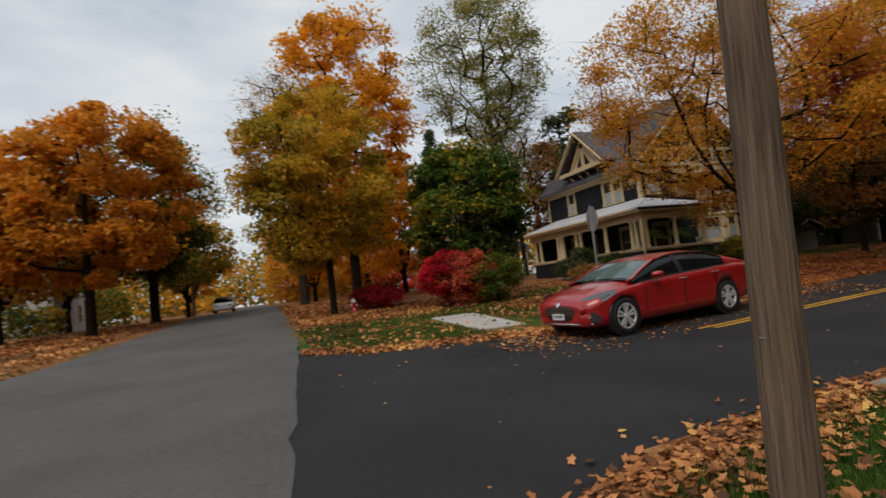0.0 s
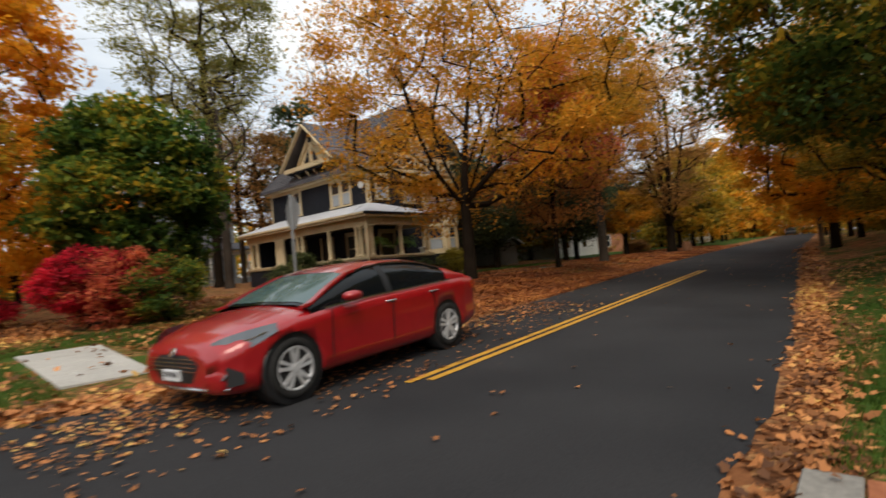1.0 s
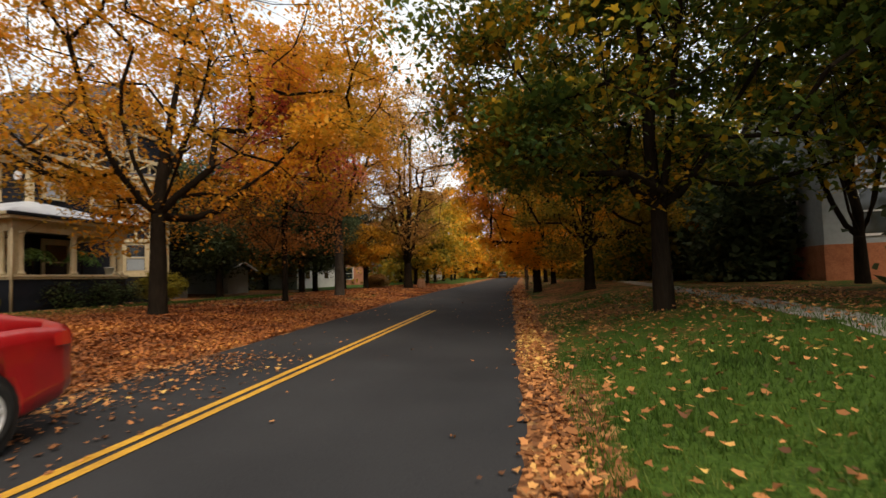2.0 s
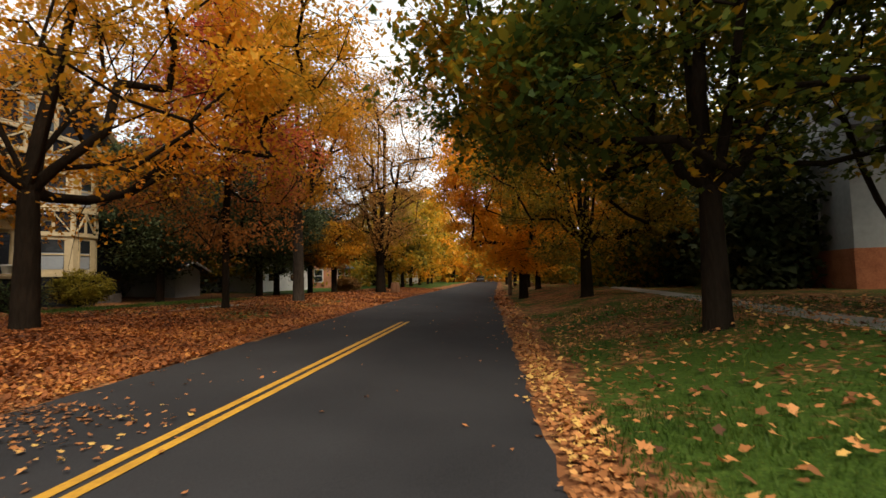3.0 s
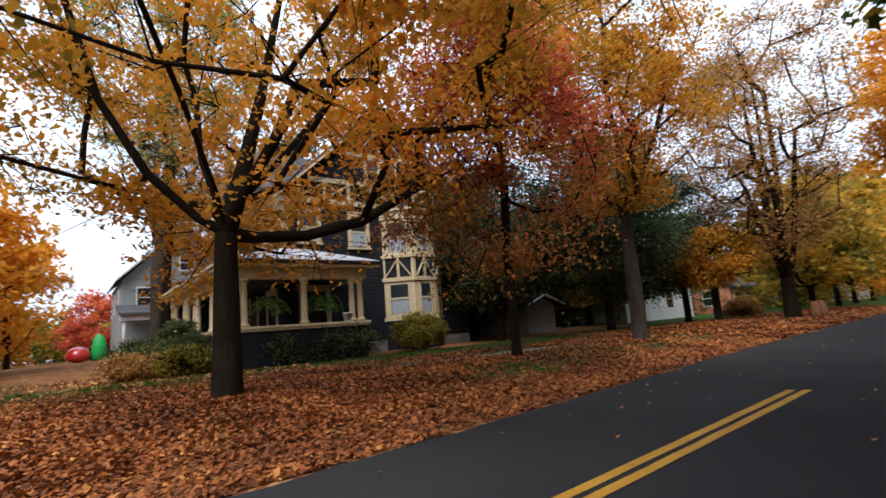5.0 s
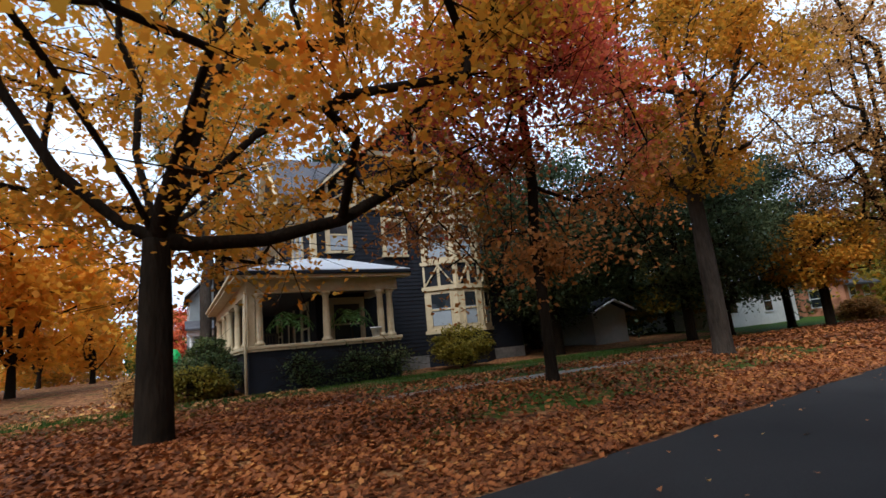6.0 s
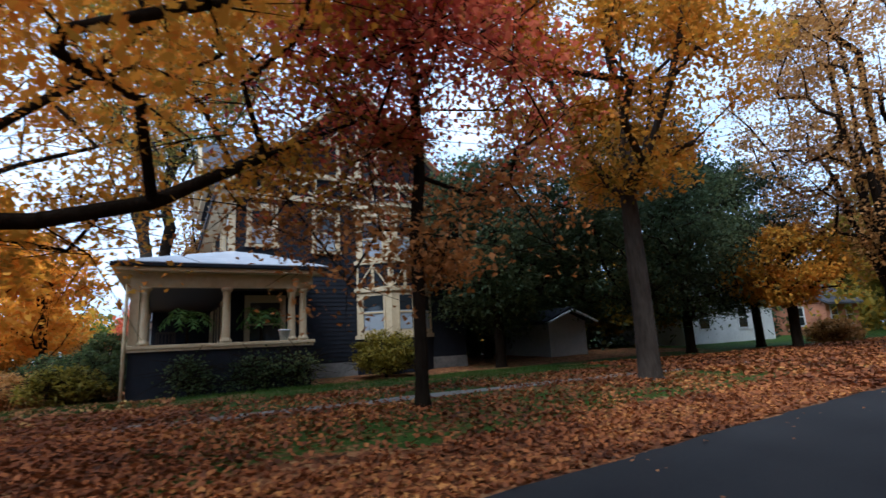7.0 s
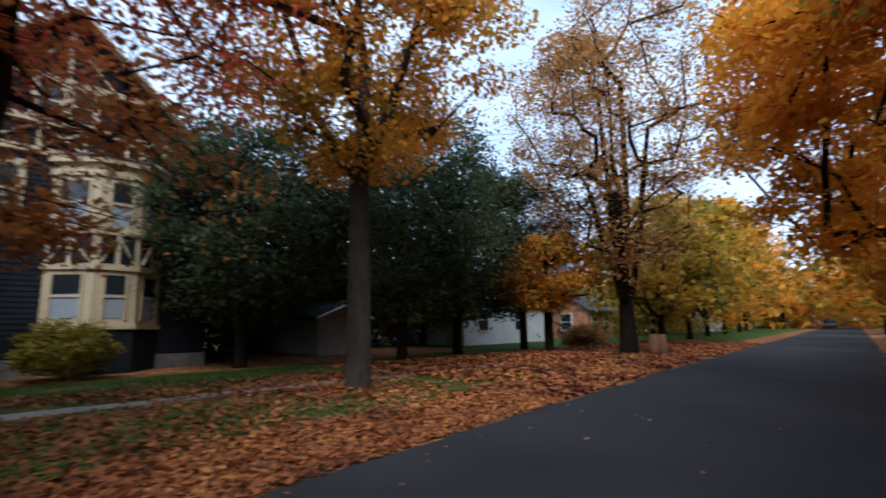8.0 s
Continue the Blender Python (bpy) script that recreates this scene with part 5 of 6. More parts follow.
def woods():
    rng = np.random.default_rng(77)
    for name, mat, r0, r1, hgt, n in (("far_woods", OLIVE, 105, 150, 14, 26000), ("far_woods", ORANGE, 98, 140, 12, 18000), ("far_woods", DARK_GREEN, 110, 160, 15, 26000)):
        a = rng.uniform(0, 2 * np.pi, n)
        r = rng.uniform(r0, r1, n)
        x, y = 15 + r * np.cos(a), 12 + r * np.sin(a)
        roof = hgt * (0.62 + 0.25 * np.sin(a * 23 + 1) + 0.2 * np.sin(a * 57 + r * 0.2))
        z = land(x, y) + rng.uniform(0.02, 1, n) ** 0.8 * np.maximum(roof, 3)
        keep = ~((np.abs(y - bend(x) - 6.2) < 3.6) & (x > 0) & (x < 125)) & ~((np.abs(x + 0.5) < 3.2) & (y > 0) & (y < 112))
        c = np.stack([x, y, z], -1)[keep]
        fast = fast_mesh(name, leaf_quads(c, 1.5, rng).reshape(-1, 3), 4, mat)
        tagged(fast, "far autumn woods beyond the yards", "woods", kind="stuff")


woods()


def thicket(seed, x0, x1, y, depth, high, leaf, label, n=14000, size=0.4):
    rng = np.random.default_rng(seed)
    x = rng.uniform(x0, x1, n)
    yy = y + rng.normal(0, depth / 2, n)
    roof = high * (0.75 + 0.2 * np.sin(x * 0.9 + seed) + 0.15 * np.sin(x * 2.3))
    c = np.stack([x, yy, land(x, yy) + roof * rng.uniform(0.0, 1, n) ** 0.85], -1)
    tagged(fast_mesh("thicket", leaf_quads(c, size, rng).reshape(-1, 3), 4, leaf), label, "hedge", kind="stuff")


thicket(1, 8, 24, -10.5, 3.0, 5.0, EVERGREEN, "dark overgrown hedge behind the near lawn", 7000, 0.45)
thicket(16, 0, 70, -31.0, 6.0, 15.0, DARK_GREEN, "tall dark trees behind the grey house", 16000, 0.8)
thicket(14, 41.5, 62, -9.5, 3.0, 5.0, EVERGREEN, "dark overgrown hedge beside the grey house", 17000, 0.5)
thicket(17, 32.5, 46, -7.4, 2.0, 7.5, EVERGREEN, "tall dark yew hedge along the grey house", 17000, 0.4)
thicket(18, 42, 62, -3.8, 2.4, 6.5, DARK_GREEN, "dark overgrown shrubs along the sidewalk", 15000, 0.4)
thicket(8, 60, 150, -8.0, 4.0, 6.0, DARK_GREEN, "dark hedge far along the near side", 12000, 0.6)
thicket(10, 130, 165, 22.0, 26.0, 10.0, ORANGE, "orange trees closing the far end of the road", 9000, 0.9)
thicket(2, 40, 70, 31.0, 4.0, 5.0, EVERGREEN, "dark overgrown hedge behind the yards", 14000)
thicket(9, -26, -12.5, 44.0, 1.2, 2.6, DARK_GREEN, "dark hedge before the white house", 5000, 0.3)
thicket(3, -30, -12, 62.0, 4.0, 6.0, DARK_GREEN, "dark hedge across the side street", 9000)
thicket(4, 2.5, 14, 74.0, 4.0, 7.0, ORANGE, "orange scrub at the end of the street", 7000)
thicket(5, 62, 100, 0.0, 3.0, 5.0, OLIVE, "olive hedge along the far road", 7000, 0.55)
thicket(6, 64, 110, 27.0, 4.0, 6.0, OLIVE, "olive hedge along the far yards", 8000, 0.55)
thicket(7, 33.2, 44, 29.8, 2.5, 5.0, EVERGREEN, "dark hedge beside the garage", 9000)


thicket(11, -60, -26, 55.0, 4.0, 5.0, DARK_GREEN, "dark hedge far beyond the side street", 6000, 0.6)
thicket(12, 14, 40, 80.0, 5.0, 6.0, DARK_GREEN, "dark hedge behind the far yards", 6000, 0.6)


# ---- bushes and garden plants ----
def bush(name, label, x, y, radius, top, leaf, count, size, seed, clusters=110, spread=0.22):
    z0 = land_at(x, y)
    return tree(name, label, x, y, top, radius, z0 + 0.12, 0.05, leaf, count, size, seed, clusters=clusters, spread=spread, shell=0.7, fork=z0 + 0.12, shape="dome", flare=1.1, kind_word="bush")


bush("burning_bush", "large clipped bush with vivid crimson leaves", 8.5, 18.5, 1.5, 3.0, CRIMSON, 17000, 0.09, 201, 190, 0.2)
bush("burning_bush", "crimson bush turning brown beside the large one", 9.25, 17.6, 1.4, 2.85, RED, 9000, 0.09, 204, 120, 0.2)
bush("green_bush", "dark green clipped bush beside the crimson one", 10.0, 16.9, 1.05, 2.6, MAGNOLIA, 9000, 0.09, 202, 100, 0.2)
bush("burning_bush", "small low bush with dull crimson leaves", 6.4, 22.3, 1.2, 1.9, CRIMSON, 8000, 0.09, 203, 90, 0.18)
bush("yellow_shrub", "arching yellow-green shrub below the bay window", 28.4, 21.3, 1.15, 2.45, GOLD_SHRUB, 9000, 0.09, 205, 110, 0.2)
bush("garden_shrub", "thin green shrub against the porch wall", 22.35, 20.05, 0.5, 2.0, SHRUB, 900, 0.085, 206, 40, 0.3)
bush("garden_shrub", "thin green shrub against the porch wall", 23.9, 20.05, 0.5, 1.95, SHRUB, 900, 0.085, 207, 40, 0.3)
bush("garden_shrub", "thin green shrub against the porch wall", 25.0, 20.05, 0.5, 2.05, SHRUB, 900, 0.085, 208, 40, 0.3)
bush("garden_shrub", "leafy green garden shrub by the porch corner", 20.0, 22.1, 0.9, 2.2, SHRUB, 5000, 0.09, 209, 80, 0.2)
bush("garden_shrub", "yellowing garden shrub by the porch", 19.6, 20.9, 0.85, 1.9, GOLD_SHRUB, 4500, 0.09, 210, 80, 0.2)
bush("garden_shrub", "brown flower bed shrub near the walk", 18.3, 22.4, 0.9, 1.7, RUSSET, 4500, 0.09, 211, 80, 0.2)
bush("garden_shrub", "green garden shrub in the flower bed", 18.9, 24.6, 1.1, 2.3, SHRUB, 5500, 0.09, 212, 90, 0.2)
bush("garden_shrub", "tall green shrub beside the porch steps", 20.1, 25.2, 0.7, 3.0, SHRUB, 4500, 0.1, 213, 80, 0.2)
bush("garden_shrub", "low russet shrub before the brick house", 51.2, 18.0, 1.1, 2.1, RUSSET, 4000, 0.14, 214, 60, 0.3)


def potted_palm(x, y, z, high, seed, label):
    p = thing("potted_palm", label, "plant", at=(x, y, z))
    rng = random.Random(seed)
    part("pot", lathe([(0.13, 0), (0.19, 0.3), (0.21, 0.3), (0.21, 0.34), (0.17, 0.34), (0.17, 0.3)], 16), M_TERRACOTTA, p, "terracotta pot")
    part("stem", lathe([(0.05, 0.3), (0.035, high)], 8), M_BARK, p)
    for k in range(13):
        a, lift = 2 * math.pi * k / 13 + rng.uniform(-0.2, 0.2), rng.uniform(0.15, 0.55)
        bm = bmesh.new()
        pts = [Vector((math.cos(a) * 0.75 * f, math.sin(a) * 0.75 * f, high + lift * math.sin(math.pi * f * 0.8) - 0.35 * f * f)) for f in np.linspace(0.02, 1, 9)]
        side = Vector((-math.sin(a), math.cos(a), 0))
        for i, (q, r) in enumerate(zip(pts, pts[1:])):
            add_beam(bm, q, r, 0.012, 0.012)
            w = 0.24 * math.sin(math.pi * (i + 1.2) / 10)
            for s in (-1, 1):
                tip = q + side * s * w + (r - q) * 1.1 - Vector((0, 0, 0.06))
                bm.faces.new([bm.verts.new(v) for v in (q, q + (r - q) * 0.7, tip)])
        part("frond", bm, FROND, p)
    return p


potted_palm(22.3, 21.45, FLOOR, 1.35, 3, "arching potted palm standing on the porch")
potted_palm(24.35, 21.45, FLOOR, 1.35, 4, "arching potted palm standing on the porch")
pot = thing("planter", "white tapered flower pot standing on the porch rail", "pot", at=(24.9, PY + 0.06, 2.32))
part("bowl", lathe([(0.12, 0), (0.17, 0.28), (0.19, 0.28), (0.19, 0.32), (0.15, 0.32), (0.14, 0.26)], 16), M_WHITE, pot)
chair = thing("porch_chair", "dark slatted wooden chair standing on the porch", "chair", at=(21.75, 21.9, FLOOR))
part("seat", box(-0.28, 0.28, -0.26, 0.26, 0.40, 0.45, bevel=0.01), M_DARK_INSIDE, chair)
for sx in (-0.24, 0.24):
    for sy in (-0.22, 0.22):
        part("leg", box(sx - 0.025, sx + 0.025, sy - 0.025, sy + 0.025, 0, 1.1 if sy > 0 else 0.64), M_DARK_INSIDE, chair)
    part("armrest", box(sx - 0.04, sx + 0.04, -0.26, 0.24, 0.64, 0.67), M_DARK_INSIDE, chair)
for k in range(5):
    part("slat", box(-0.2 + k * 0.09, -0.16 + k * 0.09, 0.2, 0.225, 0.45, 1.05), M_DARK_INSIDE, chair)
part("top_rail", box(-0.24, 0.24, 0.19, 0.235, 1.05, 1.12), M_DARK_INSIDE, chair)


# ---- street furniture ----
def utility_pole(x, y, r, high, label):
    z = land_at(x, y)
    p = thing("utility_pole", label, "pole", at=(x, y, z))
    prof = [(r * 1.06, -0.2), (r * 1.04, 0.3), (r, 1.0), (r * 0.97, 2.5), (r * 0.9, 5.0), (r * 0.75, high)]
    bm = lathe(prof, 28)
    bmesh.ops.subdivide_edges(bm, edges=[e for e in bm.edges if abs(e.verts[0].co.z - e.verts[1].co.z) > 0.2], cuts=7)
    for v in bm.verts:
        a = math.atan2(v.co.y, v.co.x)
        k = 1 + 0.03 * noise.noise(Vector((a * 5, 0, v.co.z * 0.35))) + 0.012 * noise.noise(Vector((a * 14, 3, v.co.z * 0.8)))
        v.co.x *= k
        v.co.y *= k
    part("shaft", bm, M_POLE, p, "weathered grey wooden pole")
    part("staple", box(-r - 0.004, -r + 0.004, -0.015, 0.015, 1.05, 1.058), M_GALV, p)
    return p


utility_pole(3.07, 0.40, 0.10, 10.0, "weathered wooden utility pole at the road edge, darker at its foot")
bpy.data.objects["utility_pole"].rotation_euler = (radians(0.8), radians(2.2), 0)
utility_pole(-4.3, 50.0, 0.14, 9.0, "distant wooden utility pole by the side street")
utility_pole(46.0, 4.2, 0.14, 9.0, "wooden utility pole by the leafy verge")

sz = land_at(10.7, 11.5)
sign = thing("stop_sign", "grey back of an octagonal stop sign on a steel post", "sign", at=(10.7, 11.5, sz))
part("post", box(-0.03, 0.03, -0.02, 0.02, -0.2, 2.98, bevel=0.006), M_GALV, sign, "punched steel post")
oct_pts = [(0.025, 0.40 * math.cos(math.pi / 8 + k * math.pi / 4), 2.56 + 0.40 * math.sin(math.pi / 8 + k * math.pi / 4)) for k in range(8)]
part("plate", prism(oct_pts, (0.006, 0, 0)), M_GALV, sign, "bare grey metal back of the plate")
sign.rotation_euler = (0, 0, radians(-12))

hz = land_at(5.14, 21.9)
hyd = thing("hydrant", "small red fire hydrant with a pale cap", "fire hydrant", at=(5.14, 21.9, hz))
part("barrel", lathe([(0.14, 0), (0.14, 0.05), (0.10, 0.06), (0.095, 0.42), (0.12, 0.43), (0.12, 0.47)], 14), M_TAIL, hyd)
part("bonnet", lathe([(0.12, 0.47), (0.11, 0.55), (0.06, 0.62), (0.03, 0.63), (0.03, 0.67)], 14), M_WHITE, hyd, "pale domed cap")
for s in (-1, 1):
    part("outlet", lathe([(0.05, 0.0), (0.055, 0.08), (0.03, 0.09)], 10, pose(s * 0.08, 0, 0.36, 0, s * 90, 0)), M_WHITE, hyd)


def leaf_bag(x, y, turn, high, label):
    """A tall paper sack, creased and bulging, rolled over at the top."""
    bag = thing("leaf_bag", label, "bag", "paper leaf bags", at=(x, y, land_at(x, y)))
    bag.rotation_euler = (0, 0, radians(turn))
    rings = []
    for f, w, d in ((0, 0.20, 0.15), (0.04, 0.22, 0.17), (0.3, 0.24, 0.19), (0.65, 0.235, 0.185), (0.9, 0.21, 0.15), (1.0, 0.20, 0.11)):
        rings.append([(w * math.cos(a) * (1 + 0.18 * abs(math.sin(2 * a))), d * math.sin(a) * (1 + 0.18 * abs(math.sin(2 * a))) + 0.008 * math.sin(5 * a + 9 * f), f * high) for a in np.linspace(0, 2 * math.pi, 20, endpoint=False)])
    part("sack", loft(rings, True), M_KRAFT, bag)
    part("rolled_top", box(-0.22, 0.22, -0.12, 0.12, high - 0.01, high + 0.05, bevel=0.02), M_KRAFT, bag)


M_KRAFT = surface("brown_kraft_paper", (0.20, 0.095, 0.05), (0.36, 0.18, 0.10), 0.85, 9, 2.0, 0.4)
for x, y, turn, high, word in ((47.3, 13.0, 8, 0.78, "upright"), (47.9, 12.9, -15, 0.74, "bulging"), (48.45, 13.05, 20, 0.76, "full")):
    leaf_bag(x, y, turn, high, f"{word} brown paper leaf bag beside a street tree")


# ---- neighbouring buildings ----
def neighbour(name, label, x0, x1, y0, y1, wall_h, peak, wall_mat, roof_mat, ridge="x", windows=(), base=None, trim=None):
    """A gabled house with eaves, base course, windows on the given faces. windows: (face, along, low, width, height)."""
    z = land_at((x0 + x1) / 2, (y0 + y1) / 2) - 0.1
    h = thing(name, label, "house")
    part("wall", box(x0, x1, y0, y1, z - 0.4, z + wall_h), wall_mat, h)
    if base:
        part("base_course", box(x0 - 0.05, x1 + 0.05, y0 - 0.05, y1 + 0.05, z - 0.4, z + base[0]), base[1], h, "brick base course")
    o = 0.4
    if ridge == "x":
        m = (y0 + y1) / 2
        for s, ye in ((-1, y0 - o), (1, y1 + o)):
            part("roof", prism([(x0 - o, m, z + peak), (x0 - o, ye, z + wall_h - 0.15), (x0 - o, ye, z + wall_h), (x0 - o, m, z + peak + 0.18)], (x1 - x0 + 2 * o, 0, 0)), roof_mat, h)
        for x in (x0, x1 - 0.15):
            part("gable", prism([(x, y0, z + wall_h - 0.05), (x, y1, z + wall_h - 0.05), (x, m, z + peak - 0.05)], (0.15, 0, 0)), wall_mat, h)
    else:
        m = (x0 + x1) / 2
        for s, xe in ((-1, x0 - o), (1, x1 + o)):
            part("roof", prism([(m, y0 - o, z + peak), (xe, y0 - o, z + wall_h - 0.15), (xe, y0 - o, z + wall_h), (m, y0 - o, z + peak + 0.18)], (0, y1 - y0 + 2 * o, 0)), roof_mat, h)
            part("barge_board", beam((m, y0 - o - 0.03, z + peak + 0.02), (xe, y0 - o - 0.03, z + wall_h - 0.1), 0.06, 0.25, (0, 1, 0)), trim or M_WHITE, h)
        for y in (y0, y1 - 0.15):
            part("gable", prism([(x0, y, z + wall_h - 0.05), (x1, y, z + wall_h - 0.05), (m, y, z + peak - 0.05)], (0, 0.15, 0)), wall_mat, h)
    for face, along, low, w, hh in windows:
        d = {"s": (y0, -1), "n": (y1, 1), "w": (x0, -1), "e": (x1, 1)}[face]
        def fb(u0, u1, a, b, d0, d1):
            lo, hi = sorted((d[0] + d[1] * d0, d[0] + d[1] * d1))
            return box(along + u0, along + u1, lo, hi, z + a, z + b) if face in "sn" else box(lo, hi, along + u0, along + u1, z + a, z + b)
        win = part("window", fb(-w / 2 - 0.1, w / 2 + 0.1, low - 0.1, low + hh + 0.12, 0.002, 0.05), trim or M_WHITE, h)
        part("pane", fb(-w / 2, w / 2, low, low + hh, 0.05, 0.056), M_GLASS, win)
        part("meeting_rail", fb(-w / 2, w / 2, low + hh / 2 - 0.03, low + hh / 2 + 0.03, 0.056, 0.075), trim or M_WHITE, win)
    return h


neighbour("neighbour_house", "pale grey two-storey house with white trim beyond the garden", 20.2, 29.2, 50, 60, 6.2, 10.8, M_GREY_PAINT, M_ROOF, "y", [("s", 21.7, 4.0, 0.9, 1.5), ("s", 24.7, 4.0, 0.9, 1.5), ("s", 27.5, 4.0, 0.9, 1.5), ("w", 53, 4.0, 0.9, 1.5), ("w", 57, 4.0, 0.9, 1.5), ("s", 24.7, 7.0, 0.8, 1.2)])
porch = thing("neighbour_porch", "white columned porch of the grey house", "porch")
part("deck", box(20.0, 29.4, 47.6, 49.95, 0.9, 2.0), M_GREY_PAINT, porch)
part("roof", prism([(19.8, 47.2, 4.6), (19.8, 49.98, 5.4), (19.8, 49.98, 5.55), (19.8, 47.2, 4.75)], (9.8, 0, 0)), M_ROOF, porch)
part("beam", box(19.9, 29.5, 47.5, 47.7, 4.2, 4.6), M_WHITE, porch)
for k in range(6):
    part("post", lathe([(0.12, 2.0), (0.1, 4.2)], 8, pose(20.2 + k * 1.8, 47.7, 0)), M_WHITE, porch)
neighbour("neighbour_house", "white clapboard house behind the orange maple", -24, -13.6, 46, 55, 5.6, 8.8, M_WHITE, M_ROOF, "x", [("e", 48, 0.9, 0.9, 1.5), ("e", 52, 0.9, 0.9, 1.5), ("s", -16, 0.9, 0.9, 1.5), ("s", -19, 0.9, 0.9, 1.5), ("s", -16, 3.6, 0.9, 1.4)])
neighbour("garage", "small pale grey garage behind the evergreens", 38.2, 40.6, 24.4, 29.0, 1.75, 2.25, M_PALE_GREY, M_SIDING, "y", [])
neighbour("neighbour_house", "white low house partly hidden by evergreens", 49.0, 58.5, 25.0, 32, 2.9, 5.0, M_WHITE, M_ROOF, "x", [("s", 51, 0.9, 0.9, 1.3), ("s", 55, 0.9, 0.9, 1.3)])
neighbour("neighbour_house", "orange brick house with white gable end down the road", 64.6, 69.5, 24.5, 29, 2.4, 4.0, M_PALE_BRICK, M_ROOF, "x", [("s", 65.7, 0.8, 0.9, 1.3), ("s", 68.0, 0.8, 0.9, 1.3), ("w", 26.5, 0.8, 0.9, 1.3)], None, M_WHITE)
neighbour("neighbour_house", "grey-green clapboard house on a brick base", 31.4, 42.0, -20.5, -9.2, 6.2, 9.8, M_GREY_PAINT, M_ROOF, "y", [("w", -11.1, 2.0, 1.0, 1.9), ("w", -14.6, 2.0, 1.0, 1.9), ("w", -11.1, 4.7, 0.9, 1.3), ("n", 34.0, 2.0, 0.9, 1.8), ("n", 38.5, 2.0, 0.9, 1.8)], (1.6, M_BRICK))
neighbour("neighbour_house", "far white house beside the road", 96, 106, 24, 33, 3.2, 6.0, M_WHITE, M_ROOF, "x", [("w", 28, 0.9, 0.9, 1.4)])


def far_car(x, y, rz, material, label):
    z = land_at(x, y) + 0.03
    car = thing("parked_car", label, "car", at=(x, y, z))
    car.rotation_euler = (0, 0, radians(rz))
    def ring(u, hw, zb, zt):
        return [(u, -hw * 0.9, zb), (u, -hw, zb + 0.2), (u, -hw, zt - 0.12), (u, -hw * 0.85, zt), (u, hw * 0.85, zt), (u, hw, zt - 0.12), (u, hw, zb + 0.2), (u, hw * 0.9, zb)]
    part("body", loft([ring(*r) for r in ((-2.25, 0.7, 0.35, 0.7), (-2.0, 0.86, 0.25, 0.85), (-1.0, 0.9, 0.22, 0.98), (1.2, 0.9, 0.22, 1.0), (2.1, 0.86, 0.28, 1.0), (2.25, 0.75, 0.4, 0.9))], True), material, car)
    part("cabin", loft([ring(*r) for r in ((-1.15, 0.8, 0.9, 0.99), (-0.5, 0.74, 0.9, 1.45), (0.8, 0.74, 0.9, 1.48), (1.8, 0.78, 0.9, 1.05))], True), M_CAR_GLASS, car, "dark glass cabin")
    part("roof", loft([[(u, v, zz) for v in (-0.6, 0, 0.6)] for u, zz in ((-0.5, 1.46), (0.1, 1.5), (0.8, 1.49))]), material, car)
    for u in (-1.4, 1.4):
        for s in (-1, 1):
            part("wheel", lathe([(0.2, -0.1), (0.32, -0.09), (0.32, 0.09), (0.2, 0.1)], 18, pose(u, s * 0.8, 0.32, 90, 0, 0)), M_TYRE, car)
    for s in (-1, 1):
        part("headlight", box(-2.27, -2.2, s * 0.6 - 0.14, s * 0.6 + 0.14, 0.62, 0.72), M_LAMP, car)
        part("tail_light", box(2.2, 2.27, s * 0.6 - 0.14, s * 0.6 + 0.14, 0.75, 0.88), M_TAIL, car)
    return car


far_car(125.0, 13.9, 6, M_BLACK, "dark car coming down the far road, standing in its lane")
far_car(152.0, 13.4, 6, M_BLACK, "dark car far down the road")
far_car(-1.9, 52.0, 90, M_PLATE, "pale car parked on the side street")

# inflatable garden decorations: a red dome and a green upright one
infl = thing("garden_inflatable", "round red inflatable garden decoration on the lawn", "decoration", at=(17.7, 56.0, land_at(17.7, 56.0)))
part("balloon", lathe([(0.3, 0), (0.85, 0.25), (0.95, 0.6), (0.7, 1.05), (0.25, 1.25), (0.05, 1.3)], 18), M_TAIL, infl)
M_GREEN_CLOTH = plain("green_nylon", (0.02, 0.42, 0.09), 0.5)
infl = thing("garden_inflatable", "tall green inflatable garden decoration on the lawn", "decoration", at=(19.15, 56.0, land_at(19.15, 56.0)))
part("balloon", lathe([(0.4, 0), (0.6, 0.3), (0.55, 1.2), (0.45, 1.8), (0.2, 2.2), (0.05, 2.25)], 18), M_GREEN_CLOTH, infl)


# ---- brick path and kerb stones on the near verge ----
for k, (y0, y1) in enumerate(((1.72, 2.0),)):
    slab("kerb_stone", [(6.3, y0), (7.75, y0), (7.75, y1), (6.3, y1)], 0.04, 0.15, M_KERB, "pale worn kerb stone at the verge", "kerb")
path_base = slab("brick_path", [(6.3, -3.5), (7.8, -3.5), (7.8, 1.71), (6.3, 1.71)], 0.012, 0.06, M_BRICK, "orange brick path half covered with leaves", "path")
brick_me = bpy.data.meshes.new("brick")
bm = box(-0.098, 0.098, -0.047, 0.047, -0.02, 0.02, bevel=0.006)
bm.to_mesh(brick_me)
bm.free()
brick_me.materials.append(M_BRICK)
rb = random.Random(5)
for j in range(28):
    for i in range(7):
        x, y = 6.42 + i * 0.204 + (0.1 if j % 2 else 0), 1.66 - j * 0.102
        if x < 7.74:
            b = new("brick", brick_me)
            b.parent = path_base
            b.location = (x, y, land_at(x, y) + 0.014 + rb.uniform(-0.004, 0.004))
            b.rotation_euler = (rb.uniform(-0.02, 0.02), rb.uniform(-0.02, 0.02), rb.uniform(-0.03, 0.03))


